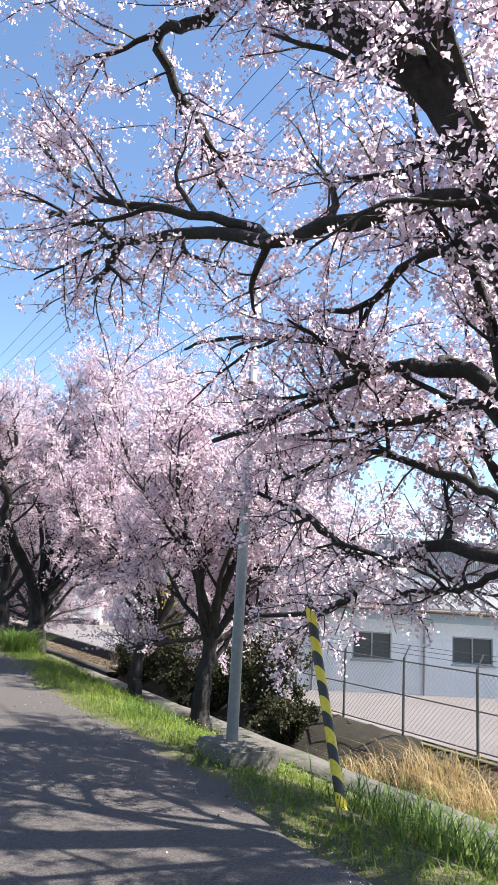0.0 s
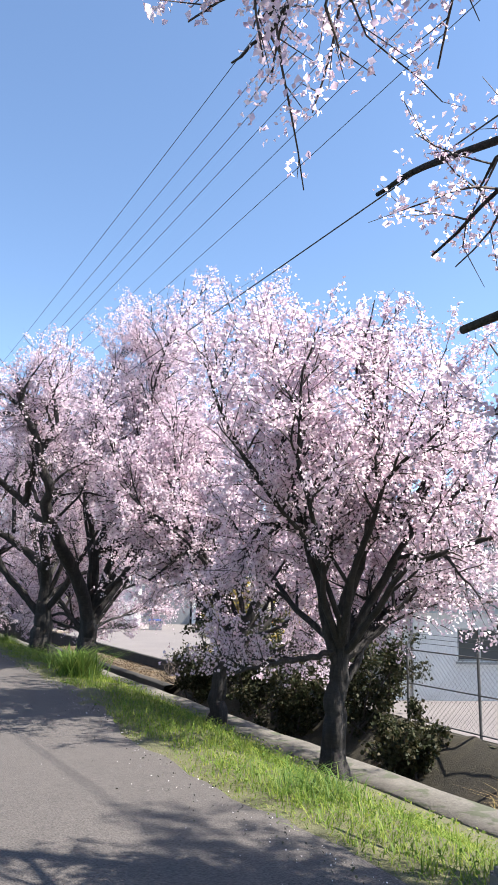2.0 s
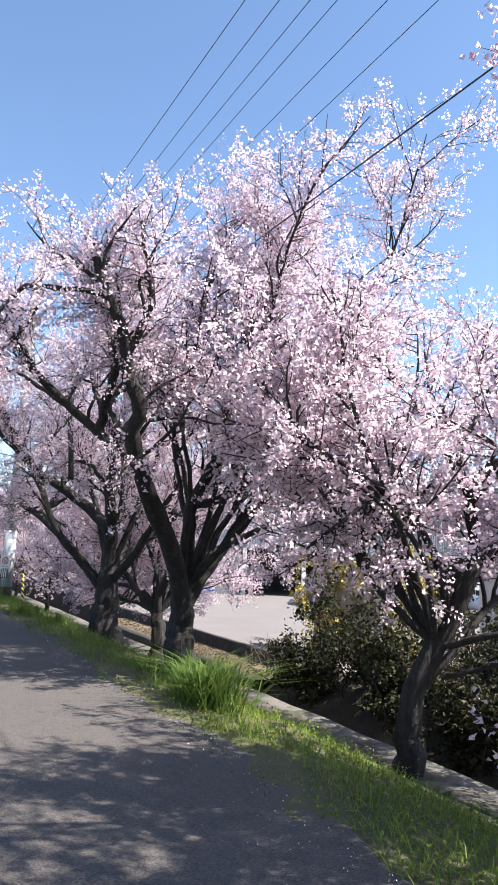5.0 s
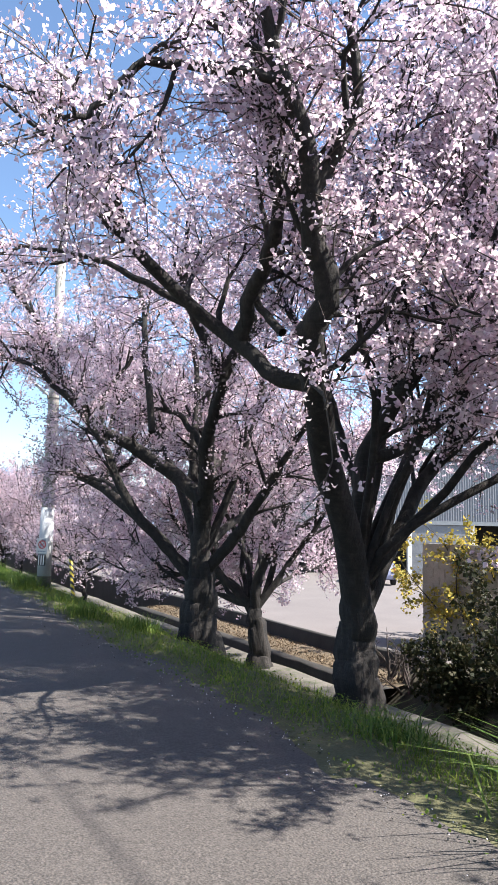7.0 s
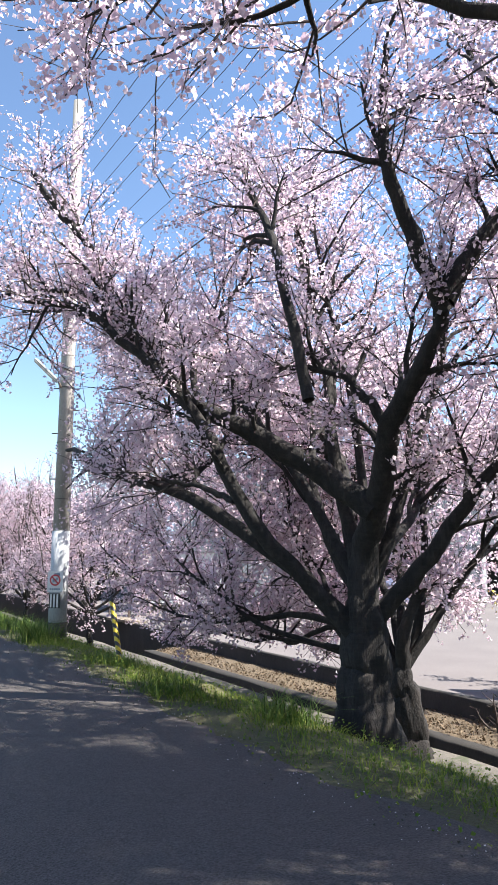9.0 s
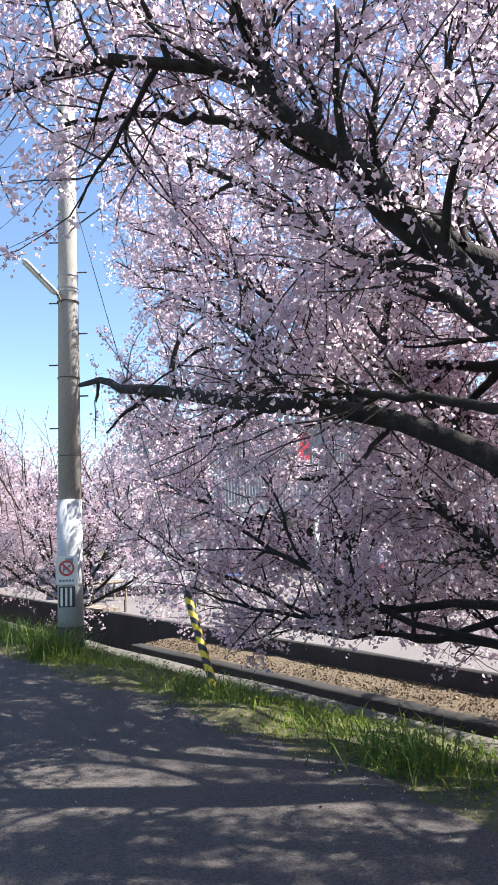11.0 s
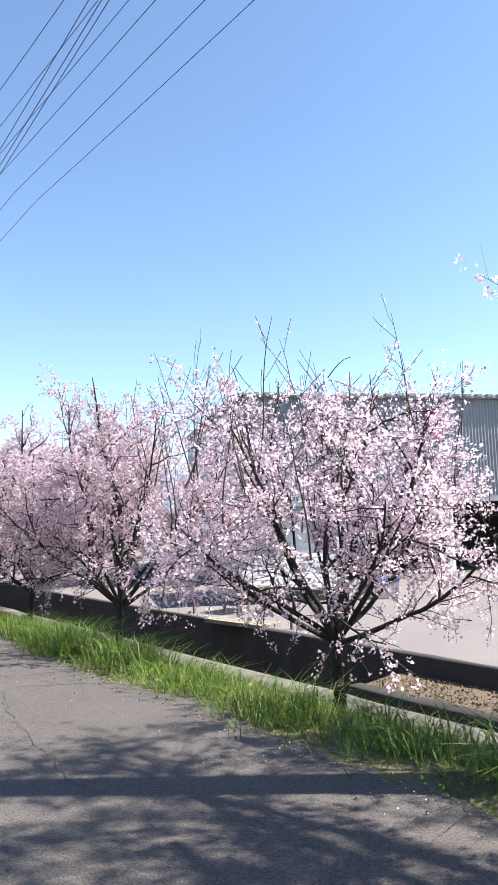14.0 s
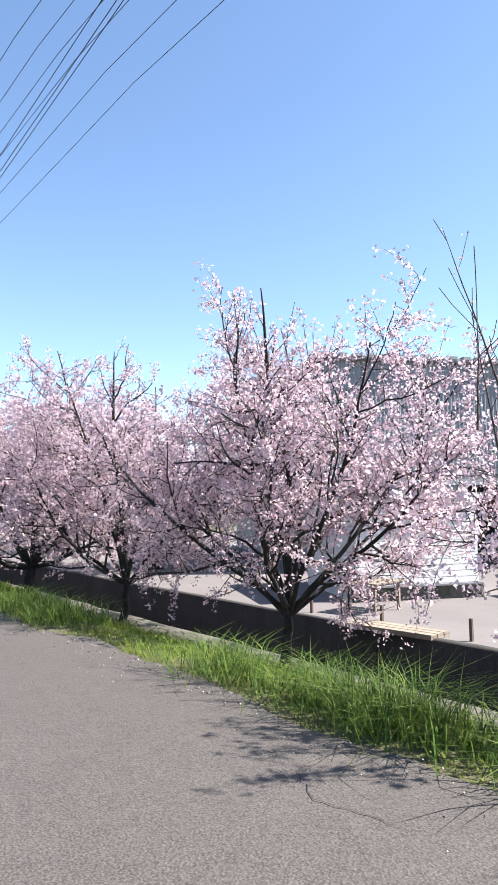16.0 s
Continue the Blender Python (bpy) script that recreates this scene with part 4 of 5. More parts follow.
BROAD.append(((-0.48, -1.67, 3.85), 0.07, ((174, 64, 0.61), (177, 62, 0.51), (-162, 76, 0.59), (-28, 85, 0.63))))
BROAD.append(((-0.48, -1.67, 3.94), 0.08, ((-28, 60, 0.54), (-13, 51, 0.58), (-13, 56, 0.69), (-17, 53, 0.83))))
BROAD.append(((-0.35, -0.83, 2.98), 0.045, ((136, 52, 0.6), (120, 24, 0.42), (129, 12, 0.54))))
BROAD.append(((0.15, -0.08, 1.28), 0.085, ((-55, 46, 0.63), (-64, 52, 0.56), (-66, 51, 0.52), (-47, 58, 0.6), (-46, 58, 0.62))))
BROAD.append(((-0.13, -0.3, 2.25), 0.12, ((127, 36, 0.77), (135, 32, 0.84), (137, 27, 0.75), (130, 48, 0.49), (121, 50, 0.55))))
BROAD.append(((-1.89, 1.69, 4.25), 0.065, ((143, 52, 0.42), (165, 70, 0.38), (157, 65, 0.5), (153, 50, 0.47), (150, 54, 0.7))))
BROAD.append(((-2.09, 1.84, 4.57), 0.035, ((130, 37, 0.56), (131, 9, 0.5), (131, 3, 0.46), (134, -14, 0.63))))
BROAD.append(((-1.91, 1.7, 4.24), 0.035, ((111, 31, 0.65), (113, 23, 0.66), (122, 10, 0.86))))
BROAD.append(((-1.09, -0.54, 3.23), 0.05, ((94, 74, 1.44), (78, 59, 0.64), (84, 58, 0.65), (89, 60, 0.75))))
BROAD.append(((-1.44, 0.97, 3.4), 0.035, ((73, 56, 0.75), (15, 57, 0.92), (7, 61, 1.19), (-3, 67, 0.91))))
BROAD.append(((-0.98, 2.38, 2.67), 0.04, ((21, 37, 0.88), (35, 50, 0.98), (105, 55, 1.15))))
BROAD.append(((0.05, 0.3, 1.75), 0.07, ((55, 45, 1.71), (78, 35, 1.75), (97, 26, 1.8), (97, 20, 1.72), (98, 12, 1.45))))
BROAD.append(((0.75, 1.3, 2.95), 0.06, ((58, 15, 1.58), (87, 10, 1.73), (101, 10, 1.66), (101, 7, 1.64))))
BROAD.append(((-1.23, 1.9, 2.55), 0.05, ((60, 24, 1.5), (74, 26, 1.62), (82, 26, 1.58), (90, 16, 1.46))))
BROAD.append(((-0.15, 4.5, 3.85), 0.045, ((55, -14, 1.26), (82, -12, 1.45), (94, 0, 1.4))))
BROAD.append(((1.05, 2.7, 3.95), 0.05, ((137, 34, 2.14), (121, 34, 1.41), (81, 26, 1.36))))
BROAD.append(((1.55, 2.6, 3.35), 0.04, ((68, -20, 1.72), (94, -11, 1.63), (102, 4, 1.44))))
PRUNED = []
PRUNED.append(((-0.05, 0.1, 1.05), 0.09, ((-90, 85, 0.55), (-27, 68, 0.59), (0, 85, 0.25))))
PRUNED.append(((-0.05, 0.15, 1.05), 0.08, ((125, 39, 0.79), (117, 42, 0.75), (121, 41, 0.77), (112, 37, 0.67))))
PRUNED.append(((-0.4, 0.65, 1.55), 0.045, ((92, 5, 1.21), (95, -8, 1.11), (107, -5, 1.05), (108, 7, 1.27))))
PRUNED.append(((-0.15, 0.35, 1.25), 0.04, ((58, 28, 1.07), (63, 16, 0.93), (85, -2, 1.21))))
PRUNED.append(((-0.55, 0.95, 1.85), 0.035, ((63, 24, 1.22), (85, 14, 1.24))))
cherry_tree((4.3, 4.9, -0.2), 12, (-0.05, 0.05), FIRST, 0.2, 11, BIG + ", limbs over the lane", 0.0195, 7, 6, 5, 4, 7, fork=1.45, branch_len=0.34, lift=0.02, from_=0.3, branch_max=1.1, twig_len=0.65, rise=0.7, keep=0.6, spread=0.03,
            fill=[(-60, 42, 4.5, 1.0), (-20, 50, 4.0, 1.0), (60, 60, 3.5, 1.0), (120, 72, 5.5, 1.0), (200, 66, 5.5, 1.0), (-100, 62, 5.0, 1.0), (250, 50, 4.8, 1.0), (20, 70, 5.0, 1.0), (80, 35, 4.0, 1.0, 0.15), (170, 58, 5.6, 1.0, 0.2), (150, 72, 6.2, 1.0, 0.2), (225, 40, 5.0, 1.0, 0.2)])
cherry_tree((5.75, 13.6, -0.85), 5.3, (0.14, 0.0), LEANING, 0.15, 12, BIG + " leaning over the coping", 0.0255, 10, 7, 5, 4, 5, fork=1.5, twig_len=0.75, branch_len=0.5, branch_max=1.4, from_=0.25, keep=0.65, spread=0.035,
            fill=[(35, 46, 3.2, 0.95, 0.4), (-40, 54, 4.0, 1.0, 0.4), (100, 40, 3.2, 1.0, 0.3), (-15, 30, 3.0, 0.95, 0.3), (60, 20, 2.6, 0.9, 0.3), (230, 55, 4.0, 1.0, 0.3), (180, 62, 4.4, 1.0, 0.3), (-80, 45, 4.0, 1.0, 0.3), (200, 52, 4.6, 1.0, 0.25), (160, 55, 4.6, 1.0, 0.25), (225, 44, 4.6, 1.0, 0.25)])
cherry_tree((6.35, 18.25, -1.0), 5.3, (0.32, -0.1), SECOND, 0.145, 13, BIG + " with leaning trunk", 0.029, 9, 7, 5, 4, 5, fork=1.55, branch_len=0.5, branch_max=1.6, twig_len=0.85, from_=0.25, keep=0.65, spread=0.038,
            fill=[(40, 38, 3.6, 1.0, 0.4), (-30, 44, 4.0, 1.0, 0.4), (80, 60, 4.4, 1.0, 0.35), (20, 16, 3.0, 0.95, 0.3), (-60, 18, 2.6, 0.95, 0.3), (140, 30, 3.2, 1.0, 0.3), (110, 48, 4.6, 1.0, 0.3), (130, 62, 4.4, 1.0, 0.3), (205, 60, 5.2, 1.0, 0.25), (240, 58, 5.2, 1.0, 0.25)])
cherry_tree((5.0, 22.25, -0.4), 8.5, (-0.03, 0.0), FORKED, 0.225, 14, BIG + " with thick forked trunk", 0.0245, 9, 7, 5, 4, 6, fork=1.2, branch_len=0.42, from_=0.34, branch_max=1.7, twig_len=0.9, keep=0.56, spread=0.038,
            fill=[(45, 60, 8.4, 1.0, 0.2), (-20, 58, 8.4, 1.0, 0.2), (-60, 64, 8.6, 1.0, 0.2), (68, 72, 8.8, 1.0, 0.2), (0, 74, 9.0, 1.0, 0.2), (25, 48, 7.4, 1.0, 0.18), (225, 72, 7.4, 1.0, 0.18), (30, 66, 8.0, 1.0, 0.18), (265, 64, 6.8, 1.0, 0.18)])
cherry_tree((4.85, 26.3, -0.35), 8.4, (-0.03, 0.02), BROAD, 0.27, 15, BIG + ", low limbs along lane", 0.0235, 8, 6, 5, 4, 6, fork=1.35, branch_len=0.3, lift=0.01, limb_wobble=0.10, from_=0.32, branch_max=1.5, twig_len=0.85, keep=0.55, spread=0.037,
            fill=[(-30, 52, 4.6, 0.98, 0.25), (30, 50, 5.0, 1.0, 0.25), (62, 66, 6.0, 1.0, 0.3), (80, 55, 6.6, 1.0, 0.25), (10, 66, 6.0, 1.0, 0.2), (70, 42, 7.6, 1.0, 0.2)])
cherry_tree((6.55, 27.45, -1.05), 6.0, (-0.05, 0.12), PRUNED, 0.19, 16, "short cherry tree with a pruned pale trunk", 0.0315, 8, 7, 5, 4, 4, fork=1.05, branch_max=1.5, twig_len=0.8, from_=0.35, keep=0.52, branch_len=0.4, spread=0.038,
            fill=[(30, 42, 4.6, 1.0, 0.3), (-25, 45, 4.4, 1.0, 0.3), (60, 52, 5.4, 1.0, 0.3), (5, 62, 5.6, 1.0, 0.3), (80, 30, 5.4, 1.0, 0.25), (66, 14, 5.6, 1.0, 0.22), (88, 12, 5.8, 1.0, 0.22), (45, 22, 5.0, 1.0, 0.22), (76, 4, 5.4, 1.0, 0.2), (84, 26, 8.0, 1.0, 0.25), (78, 36, 7.8, 1.0, 0.25), (90, 20, 7.6, 1.0, 0.22), (83, 9, 8.6, 1.0, 0.2), (88, 13, 8.4, 1.0, 0.2), (75, 12, 8.2, 1.0, 0.2)])
YOUNG = "young cherry tree in pink bloom"
def young(base, seed, h, dirs, label, per=9, mat=None):
    cherry_tree(base, 3.3 if mat is None else 4.3, (0.05, 0.0), [], 0.075, seed, label, 0.025, per, 8, 5, 4, 4, mat, 0.7, 0.42, 0.05, 1.1, 0.09, 0.6, fill=[(a, e, h * l, s_, *th) for a, e, l, s_, *th in dirs], rise=0.0)
FAN = [(80, 86, 0.86, 1.0, 0.75), (95, 74, 0.78, 1.0), (-30, 62, 0.78, 1.0), (150, 52, 0.72, 0.9), (210, 44, 0.7, 0.85), (30, 46, 0.72, 0.9), (-80, 44, 0.7, 0.85), (120, 30, 0.6, 0.9), (-10, 28, 0.6, 0.9), (250, 30, 0.6, 0.9), (60, 22, 0.55, 0.85), (175, 24, 0.55, 0.85), (-55, 20, 0.55, 0.85)]
young((6.25, 39.0, -1.05), 21, 4.7, FAN, YOUNG + " with bare top shoots", 7)
young((6.1, 45.0, -1.05), 22, 5.8, [(a + 40, min(e + 4, 87), l, s_, *th) for a, e, l, s_, *th in FAN], YOUNG + " beside the canal", 9, BLOSSOM_PINK)
young((6.1, 50.0, -1.05), 23, 5.9, [(a + 75, e, l, s_, *th) for a, e, l, s_, *th in FAN], YOUNG + " on the grassy bank", 9, BLOSSOM_PINK)
far = cherry_tree((6.1, 55.5, -1.0), 9, (0.1, 0), [], 0.13, 24, "cherry tree in full pink bloom further along", 0.056, 8, 6, 4, 4, 2, BLOSSOM_PINK, 1.0, 0.5, 0.04, 1.0, fill=[(a, e, 4.0, s_) for a, e, l, s_, *th in FAN], rise=0.0, spread=0.06)
for x, y, s_, r in ((6.1, 61.5, 1.05, 70), (6.1, 68.0, 1.1, 150), (6.2, 75.0, 1.0, 220), (6.0, 83.0, 1.1, 300), (6.1, 92.0, 1.1, 20), (13.5, 62.0, 1.1, 120), (5.9, 102.0, 1.2, 90), (14.0, 74.0, 1.3, 10)):
    copy_thing(far, pose(x, y, -1.0 if x < 10 else -1.13, 0, 0, r) @ Matrix.Scale(s_, 4))

# long bare shoots that stand above the young tree
def bare_shoots():
    rng = np.random.default_rng(31)
    n = 46
    S = np.stack([6.3 + rng.uniform(-1.9, 1.7, n), 39.1 + rng.uniform(-1.7, 1.9, n), rng.uniform(1.0, 2.2, n)], 1)
    W = np.stack([rng.normal(0, 0.22, n), rng.normal(0, 0.22, n), np.ones(n)], 1)
    P = grow(S, W, rng.uniform(0.8, 2.0, n), 7, 0.06, 0.03, rng)
    R = np.linspace(0.013, 0.003, 8)[None].repeat(n, 0)
    V, F = tubes(P, R, 5)
    s2, w2, r2, _ = sprout(P, R, 5, 0.3, 0.95, (20, 50), rng)
    P2 = grow(s2, w2, rng.uniform(0.2, 0.6, len(s2)), 3, 0.08, 0.06, rng)
    V2, F2 = tubes(P2, np.full((len(s2), 4), 0.004), 4)
    V, F = np.vstack([V, V2]), np.vstack([F, F2 + len(V)])
    owner = [o for o in bpy.data.objects if o.name.startswith("cherry_tree") and "bare top shoots" in o.get("label", "")][0]
    V = V - np.array(owner.location)
    tagged(obj("shoot_work", V, F, TWIG, owner), kind="stuff")
    C, _, _, _ = sprout(P2, np.full((len(s2), 4), 0.004), 2, 0.2, 1.0, (10, 60), rng)
    C = C[rng.random(len(C)) < 0.5]
    C = np.repeat(C, 4, 0) + rng.normal(0, 0.02, (len(C) * 4, 3)) - np.array(owner.location)
    tagged(obj("bud_work", *petals(C, 0.017, rng), BLOSSOM_PINK, owner), kind="stuff")
bare_shoots()

# ---------------- grass, tufts, shrubs, litter ----------------
def blades(B, H, W, lean, rng):
    """Bent, tapering blades standing at B. Returns triangles."""
    N = len(B)
    a = rng.uniform(0, 2 * np.pi, N)
    d = np.stack([np.cos(a), np.sin(a), np.zeros(N)], 1)
    s = np.stack([-np.sin(a), np.cos(a), np.zeros(N)], 1) * (W / 2)[:, None]
    up = np.array([0, 0, 1.0])
    l = (lean * rng.uniform(0.2, 1.6, N) * H)[:, None]
    mid = B + d * l * 0.35 + up * (H * 0.6)[:, None]
    tip = B + d * l + up * (H * (1 - 0.25 * np.minimum(lean * 1.2, 1)))[:, None]
    V = np.stack([B - s, B + s, mid - s * 0.8, mid + s * 0.8, tip], 1).reshape(-1, 3)
    i = np.arange(N)[:, None] * 5
    F = np.stack([i + [0, 1, 3], i + [0, 3, 2], i + [2, 3, 4]], 1).reshape(-1, 3)
    return V, F

def patch(x, y, seed, scale):
    return np.array([noise.noise((float(a) * scale, float(b) * scale, seed)) for a, b in zip(x, y)])

def grass():
    rng = np.random.default_rng(40)
    n = 130000
    x = 2.45 + 2.6 * rng.random(n) ** 1.2
    y = rng.uniform(3.0, 52.0, n)
    p = patch(x[::10], y[::10], 3.0, 1.3).repeat(10)[:n]
    edge = road_edge(y) + 0.10 * np.sin(y * 1.7) + 0.06 * np.sin(y * 4.3)
    keep = x > edge + rng.exponential(0.05, n) - 0.07
    x, y, p = x[keep], y[keep], p[keep]
    ramp_in = np.clip((x - edge[keep]) / 0.45, 0.25, 1)
    q = patch(x[::6], y[::6], 17.0, 4.5).repeat(6)[:len(x)]
    H = (0.05 + 0.12 * np.clip(p + 0.15, 0, 1) + 0.10 * np.clip(q, 0, 1)) * ramp_in * rng.uniform(0.3, 1.4, len(x)) * np.interp(x, [2.4, 4.0, 5.0], [1, 1, 0.7])
    z = verge_z(x, y) - 0.02
    V, F = blades(np.stack([x, y, z], 1), H, rng.uniform(0.004, 0.010, len(x)), rng.uniform(0.7, 1.9, len(x)), rng)
    tagged(obj("grass", V, F, GRASS), "bright green spring grass on the verge", "grass", "", "stuff")
    n = 14000
    x = 2.7 + 3.2 * rng.random(n); y = rng.uniform(50, 110, n)
    V, F = blades(np.stack([x, y, verge_z(x, y) - 0.02], 1), rng.uniform(0.15, 0.35, n), rng.uniform(0.03, 0.06, n), 0.5, rng)
    tagged(obj("grass", V, F, GRASS), "green grass on the verge further along", "grass", "", "stuff")
    # low broad weeds among the blades
    n = 26000
    x = 2.75 + 2.4 * rng.random(n) ** 1.2; y = rng.uniform(4, 50, n)
    q = patch(x[::5], y[::5], 9.0, 0.8).repeat(5)[:n]
    k = (q > 0.05) & (x > 2.85)
    x, y = x[k], y[k]
    C = np.stack([x, y, verge_z(x, y) + rng.uniform(0.02, 0.14, len(x))], 1)
    tagged(obj("weeds", *petals(C, 0.013, rng), GRASS), "low leafy weeds in the verge grass", "weeds", "", "stuff")
grass()

def tuft(x, y, h, n, spread, mat, label, seed, name="grass_tuft", z=None, width=0.014):
    rng = np.random.default_rng(seed)
    B = np.stack([rng.normal(0, spread, n), rng.normal(0, spread * 1.2, n), np.zeros(n)], 1)
    if z is None:
        B[:, 2] = verge_z(x + B[:, 0], y + B[:, 1]) - verge_z(x, y) - 0.03
    V, F = blades(B, h * rng.uniform(0.55, 1.15, n), np.full(n, width) * rng.uniform(0.6, 1.1, n), 1.15, rng)
    o = obj(name, V, F, mat)
    o.location = (x, y, float(verge_z(x, y)) if z is None else z)
    return tagged(o, label, "grass tuft", "grass tufts", "stuff")

DT = "tall dark green grass tuft on the verge"
for k, (x, y, h, n, sp) in enumerate(((3.58, 17.95, 0.75, 420, 0.17), (3.69, 18.39, 0.6, 260, 0.18), (3.45, 33.5, 0.5, 420, 0.22), (3.6, 34.5, 0.5, 350, 0.22), (3.5, 35.4, 0.42, 300, 0.25), (3.4, 36.6, 0.42, 320, 0.28),
                                  (3.45, 39.3, 0.52, 460, 0.3), (3.3, 40.4, 0.55, 520, 0.26), (3.4, 41.2, 0.48, 420, 0.3), (3.3, 42.4, 0.45, 380, 0.3), (3.2, 46.0, 0.5, 400, 0.35), (3.3, 47.3, 0.5, 400, 0.35), (3.5, 38.0, 0.38, 300, 0.3),
                                  (3.9, 26.4, 0.4, 260, 0.18), (3.7, 5.8, 0.42, 380, 0.3), (4.0, 6.6, 0.45, 380, 0.3), (3.45, 28.0, 0.35, 260, 0.25), (3.6, 30.2, 0.32, 240, 0.25), (3.4, 10.6, 0.3, 240, 0.25), (3.8, 20.2, 0.36, 260, 0.2))):
    tuft(x, y, h * 0.9, n, sp * 0.8, GRASS_DARK, DT, 50 + k, width=0.018 if h > 0.58 else 0.011)
for k, (x, y, h, n, sp, zz) in enumerate(((7.9, 11.2, 0.75, 420, 0.35, -1.75), (9.0, 10.2, 0.9, 480, 0.35, -1.8), (9.4, 11.6, 0.8, 420, 0.35, -1.6), (9.5, 8.8, 0.9, 420, 0.4, -1.55), (9.1, 13.0, 0.6, 300, 0.3, -1.85), (9.8, 7.2, 0.8, 380, 0.4, -1.4))):
    if k:
        tuft(x, y, h, n, sp, STRAW, "clump of dry straw-coloured grass on the bank", 80 + k, z=zz)

def shrub(name, place, size, n, leaf, mat, seed, label, stems=9):
    """A loose bush: stems from the ground and leaves massed in lumps along them."""
    rng = np.random.default_rng(seed)
    e = empty(name, place)
    W = np.stack([rng.normal(0, 0.5, stems), rng.normal(0, 0.5, stems), np.ones(stems)], 1)
    P = grow(np.stack([rng.normal(0, size[0] * 0.2, stems), rng.normal(0, size[1] * 0.2, stems), np.full(stems, -0.1)], 1), W, size[2] * rng.uniform(0.7, 1.05, stems), 7, 0.14, 0.0, rng)
    R = np.linspace(0.028, 0.006, 8)[None].repeat(stems, 0)
    s2, w2, r2, _ = sprout(P, R, 9, 0.15, 1.0, (30, 85), rng)
    P2 = grow(s2, w2, rng.uniform(0.3, 0.75, len(s2)) * size[2] * 0.4, 4, 0.2, 0.0, rng)
    R2 = np.full((len(s2), 5), 0.005)
    V, F = tubes(P, R, 5); V2, F2 = tubes(P2, R2, 3)
    tagged(obj("stem_work", np.vstack([V, V2]), np.vstack([F, F2 + len(V)]), TWIG, e), kind="stuff")
    k = max(1, n // len(s2))
    C, _, _, _ = sprout(P2, R2, k, 0.1, 1.0, (10, 80), rng)
    C = C + rng.normal(0, 0.07, C.shape) * np.array([size[0], size[1], 1.0])
    C[:, 2] = np.maximum(C[:, 2], -0.3)
    tagged(obj("crown", *petals(C, leaf, rng), mat, e), kind="stuff")
    return tagged(e, label, "bush")
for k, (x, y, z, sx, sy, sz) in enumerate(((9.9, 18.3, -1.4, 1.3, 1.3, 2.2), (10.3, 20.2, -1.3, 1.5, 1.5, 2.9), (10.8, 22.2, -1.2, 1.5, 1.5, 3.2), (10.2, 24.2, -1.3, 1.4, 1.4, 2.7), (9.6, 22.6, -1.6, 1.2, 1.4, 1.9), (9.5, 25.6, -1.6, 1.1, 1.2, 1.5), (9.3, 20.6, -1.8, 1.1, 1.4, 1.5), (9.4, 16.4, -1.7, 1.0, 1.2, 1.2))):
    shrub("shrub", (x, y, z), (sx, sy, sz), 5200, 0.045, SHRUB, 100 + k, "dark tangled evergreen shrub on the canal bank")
for k, (x, y, z, h) in enumerate(((12.6, 28.2, -1.13, 3.4), (13.4, 29.0, -1.13, 3.6))):
    shrub("golden_bush", (x, y, z), (1.0, 1.0, h), 3600, 0.05, GOLD, 120 + k, "tall bush with golden brown leaves", 7)
for k, (x, y, z, h) in enumerate(((9.6, 27.6, -1.5, 1.1), (9.9, 28.8, -1.45, 0.8), (9.5, 26.9, -1.5, 1.2))):
    shrub("bare_bush", (x, y, z), (0.5, 0.5, h), 60, 0.02, SHRUB, 130 + k, "low leafless bush on the terrace edge", 8)

def block_wall():
    w = empty("block_wall", (12.2, 26.4, -1.13))
    rng = np.random.default_rng(7)
    part("core", box((0.02, 0.0, 0.0), (0.13, 3.2, 2.35)), BEIGE, w)
    for j in range(12):
        for k in range(8):
            y = k * 0.4 + (0.2 if j % 2 else 0.0)
            if y + 0.39 <= 3.22:
                part("block", box((-0.004 + rng.uniform(-.003, .003), y + 0.005, j * 0.195 + 0.005), (0.154, y + 0.395, j * 0.195 + 0.19), 0.006), BEIGE, w)
    tagged(w, "beige rendered block wall at the lot's edge", "wall")
block_wall()

def scatter_litter():
    rng = np.random.default_rng(60)
    n = 4500
    C = np.stack([rng.uniform(9.15, 10.25, n), rng.uniform(27.2, 41.4, n), np.full(n, -1.46) + rng.uniform(0, 0.03, n)], 1)
    tagged(obj("leaf_litter", *petals(C, 0.025, rng), LITTER), "dry brown leaves lying on the terrace", "leaf litter", "", "stuff")
    n = 1300
    y = rng.uniform(3, 46, n)
    x = road_edge(y) + 0.05 - rng.exponential(0.2, n)
    V, F = petals(np.stack([x, y, np.full(n, 0.018)], 1), 0.0055, rng)
    V[:, 2] = np.clip(V[:, 2], 0.011, 0.02)
    tagged(obj("fallen_petals", V, F, PETAL_FALLEN), "white fallen petals along the asphalt edge", "petals", "", "stuff")
    n = 1400
    y = rng.uniform(3, 46, n); x = road_edge(y) + 0.05 - rng.exponential(0.14, n)
    V, F = petals(np.stack([x, y, np.full(n, 0.012)], 1), 0.010, rng)
    V[:, 2] = np.clip(V[:, 2], 0.004, 0.02)
    tagged(obj("gravel_grit", V, F, COPING), "loose grit along the ragged road edge", "grit", "", "stuff")
scatter_litter()

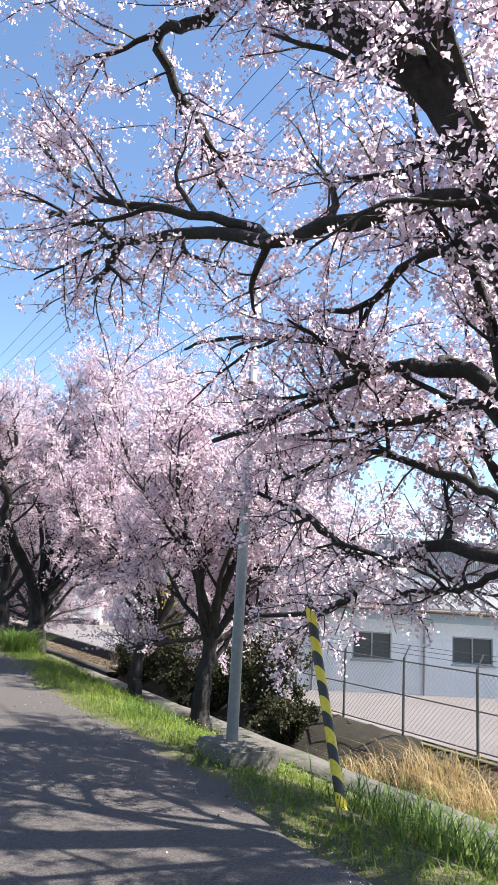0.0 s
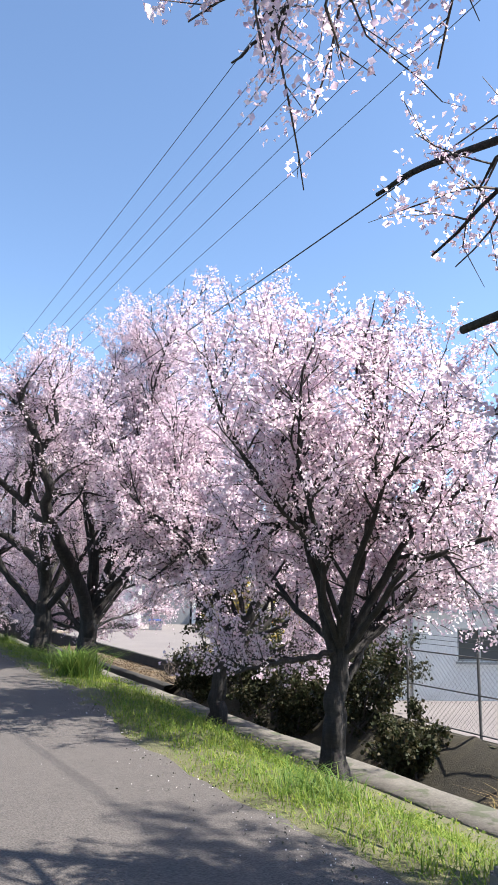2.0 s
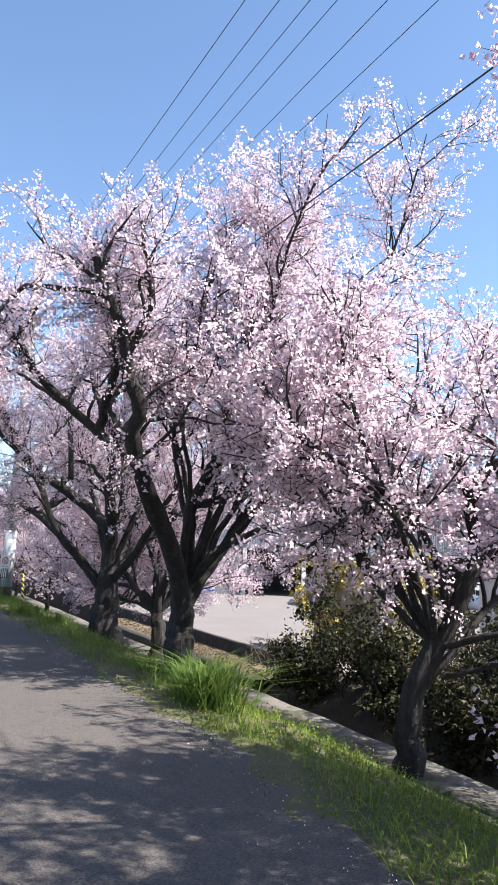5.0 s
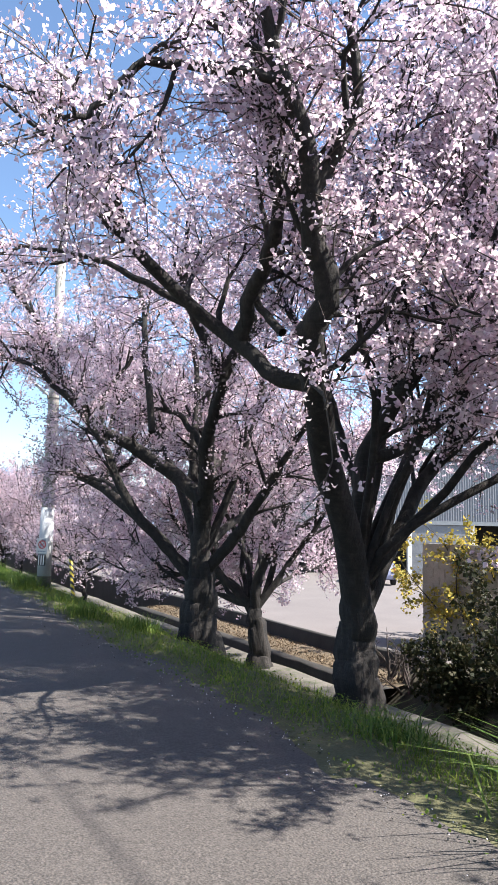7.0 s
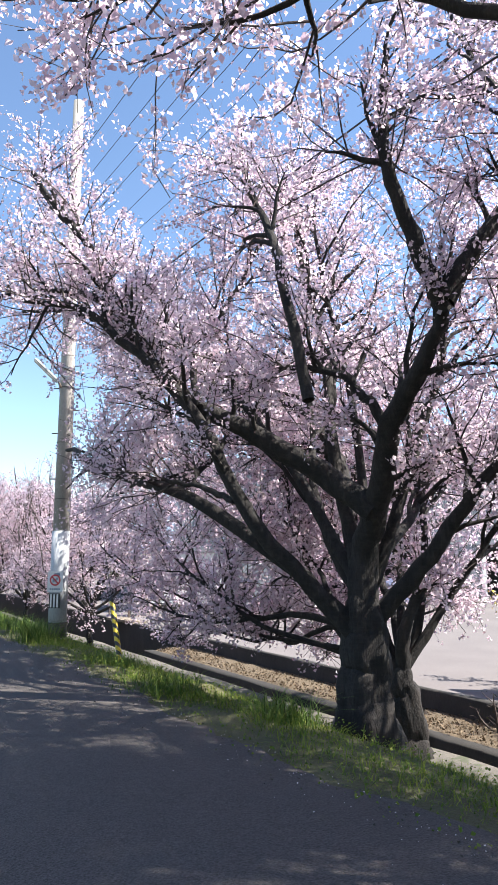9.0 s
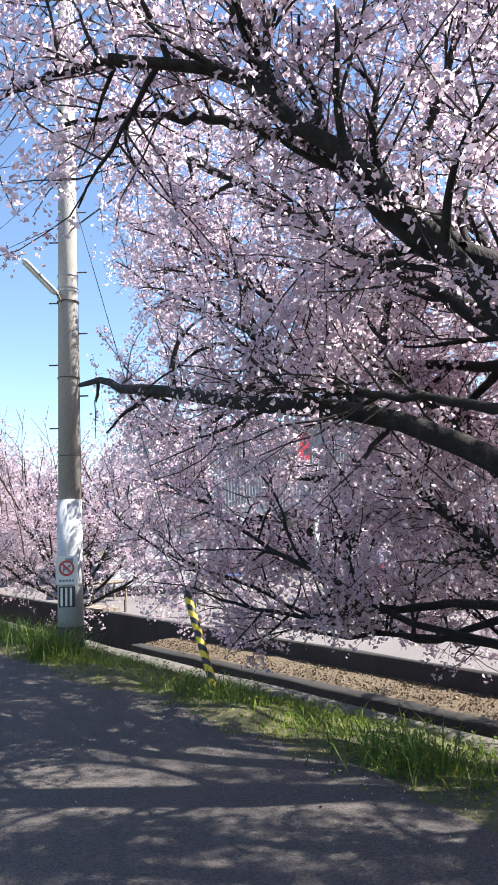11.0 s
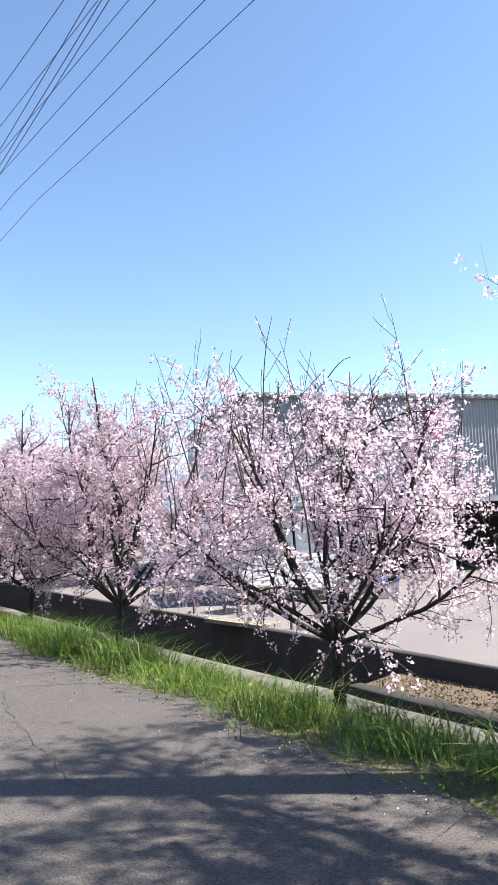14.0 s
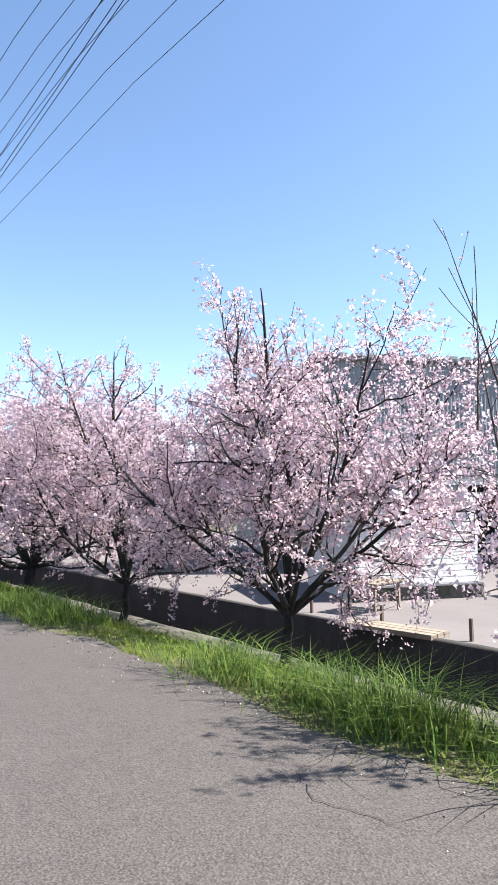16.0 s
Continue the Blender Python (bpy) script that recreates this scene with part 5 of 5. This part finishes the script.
def cracks():
    rng = np.random.default_rng(70)
    for pts in (((1.95, 38.9), (1.75, 38.1), (1.66, 37.3), (1.55, 36.3), (1.62, 35.2)), ((1.1, 16.2), (1.45, 17.0), (1.35, 18.0), (1.7, 18.6)), ((2.4, 40.6), (2.1, 39.9), (2.25, 39.3)), ((0.6, 36.9), (1.1, 36.6), (1.5, 36.7)), ((0.9, 21.5), (1.2, 22.4), (1.0, 23.2))):
        L = []
        for (x0, y0), (x1, y1) in zip(pts, pts[1:]):
            for k in range(10):
                q = k / 10
                L.append((x0 + (x1 - x0) * q + rng.normal(0, 0.018), y0 + (y1 - y0) * q + rng.normal(0, 0.01)))
        L = np.array(L)
        w = rng.uniform(0.0008, 0.003, len(L))
        d = np.gradient(L, axis=0); d /= np.linalg.norm(d, axis=1, keepdims=True)
        nrm = np.stack([-d[:, 1], d[:, 0]], 1)
        zz = 0.0155 - 0.001 * L[:, 0] ** 2
        V = np.concatenate([np.column_stack([L - nrm * w[:, None], zz]), np.column_stack([L + nrm * w[:, None], zz])])
        i = np.arange(len(L) - 1)[:, None]; n = len(L)
        tagged(obj("road_crack", V, np.hstack([i, i + 1, i + n + 1, i + n]), CRACK), "thin jagged crack in the asphalt", "", "", "structure")
cracks()

# ---------------- car park ----------------
def car(place, turn, paint, label):
    c = empty("car", place, turn)
    prof = [(-1.75, 0.28), (-1.78, 0.62), (-1.66, 0.86), (-1.2, 0.95), (-0.72, 1.42), (0.75, 1.46), (1.35, 1.02), (1.7, 0.92), (1.76, 0.6), (1.74, 0.28)]
    V = [(x, sy * (0.78 if z < 1.1 else 0.62), z) for sy in (-1, 1) for x, z in prof]
    n = len(prof)
    bm = bmesh.new()
    vs = [bm.verts.new(v) for v in V]
    bm.faces.new(vs[:n]); bm.faces.new(vs[n:][::-1])
    for k in range(n):
        j = (k + 1) % n
        bm.faces.new((vs[k], vs[k + n], vs[j + n], vs[j]))
    bmesh.ops.recalc_face_normals(bm, faces=bm.faces[:])
    bmesh.ops.bevel(bm, geom=bm.edges[:], offset=0.05, segments=2, affect='EDGES')
    part("body", bm, paint, c, "", True)
    for sy in (-1, 1):
        for x0, x1 in ((-0.95, -0.05), (0.02, 0.85)):
            bm = box((x0, -0.012, 1.0), (x1, 0.012, 1.34), 0.008)
            bm.transform(Matrix.Translation((0, sy * 0.735, 0)))
            part("window", bm, GLASS, c)
        for x in (-1.1, 1.1):
            w = part("wheel", cyl((x, sy * 0.62, 0.29), (x, sy * 0.81, 0.29), 0.29, None, 20), TYRE, c)
            part("rim", cyl((x, sy * 0.80, 0.29), (x, sy * 0.82, 0.29), 0.18, None, 14), FRAME_M, w)
        part("headlight", box((1.69, sy * 0.56 - 0.14, 0.66), (1.78, sy * 0.56 + 0.14, 0.8), 0.02), SIGNWHITE, c)
        part("tail_light", box((-1.79, sy * 0.62 - 0.09, 0.64), (-1.72, sy * 0.62 + 0.09, 0.84), 0.02), RED, c)
    part("bumper", box((1.66, -0.74, 0.3), (1.83, 0.74, 0.5), 0.04), paint, c)
    part("bumper", box((-1.84, -0.74, 0.3), (-1.68, 0.74, 0.5), 0.04), paint, c)
    tagged(c, label, "car")
car((22.8, 45.6, -1.13), 66, CARBLUE, "small grey-blue parked car before the warehouse")

car((29.5, 39.6, -1.13), 70, CARWHITE, "white parked hatchback beside the open bay")

def yard_things():
    b = empty("storage_bin", (16.9, 48.2, -1.13), -23)
    part("body", box((-0.4, -0.3, 0.0), (0.4, 0.3, 0.55), 0.03), FRAME_M, b)
    part("lid", box((-0.43, -0.33, 0.551), (0.43, 0.33, 0.63), 0.02), BLUEBOX, b, "blue plastic lid")
    tagged(b, "grey storage bin with blue lid in yard", "bin")
    g = empty("timber_frame", (11.6, 48.6, -1.13), 10)
    for x in (0.0, 1.0):
        for y in (0.0, 0.7):
            part("leg", box((x, y, 0), (x + 0.07, y + 0.07, 0.62), 0.006), WOOD, g)
    for y in (0.0, 0.7):
        part("rail", box((-0.1, y, 0.621), (1.2, y + 0.07, 0.68), 0.006), WOOD, g)
    for k in range(5):
        part("board", box((-0.08 + k * 0.26, -0.1, 0.681), (0.14 + k * 0.26, 0.9, 0.705), 0.004), WOOD, g)
    tagged(g, "low weathered timber staging by the canal wall", "staging")
    for x, y in ((10.75, 45.4), (10.75, 47.6), (10.75, 49.8)):
        p = part("stake", box((x, y, -1.3), (x + 0.06, y + 0.06, -0.72), 0.006), RUST)
        tagged(p, "short brown marker stake beside the wall", "stake", "marker stakes")
    s = empty("plank_stack", (10.9, 46.0, -1.13), 96)
    for k in range(6):
        part("plank", box((0, (k % 3) * 0.22, (k // 3) * 0.05), (2.2, (k % 3) * 0.22 + 0.2, (k // 3) * 0.05 + 0.045), 0.004), WOOD, s)
    tagged(s, "small stack of weathered planks in the yard", "planks")
    l = empty("red_banner", (25.2, 52.55, 5.45), -23.6)
    part("cloth", box((-0.36, -0.03, -0.75), (0.36, 0.0, 0.75), 0.005), RED, l)
    part("rod", cyl((-0.42, -0.015, 0.77), (0.42, -0.015, 0.77), 0.015, None, 6), FRAME_M, l)
    tagged(l, "red hanging banner on the warehouse cladding", "banner")
yard_things()

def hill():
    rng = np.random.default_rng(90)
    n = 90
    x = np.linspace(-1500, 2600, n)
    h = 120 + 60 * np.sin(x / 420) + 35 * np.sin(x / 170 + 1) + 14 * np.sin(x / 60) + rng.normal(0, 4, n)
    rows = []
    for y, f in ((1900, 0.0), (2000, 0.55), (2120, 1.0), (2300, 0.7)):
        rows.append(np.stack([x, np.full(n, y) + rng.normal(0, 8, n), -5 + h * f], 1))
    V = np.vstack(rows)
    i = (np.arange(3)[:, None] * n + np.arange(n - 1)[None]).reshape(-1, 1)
    tagged(obj("backdrop", V, np.hstack([i, i + 1, i + n + 1, i + n]), HILL, None, True), "distant wooded hills, blue haze in their colour", "", "", "structure")
hill()
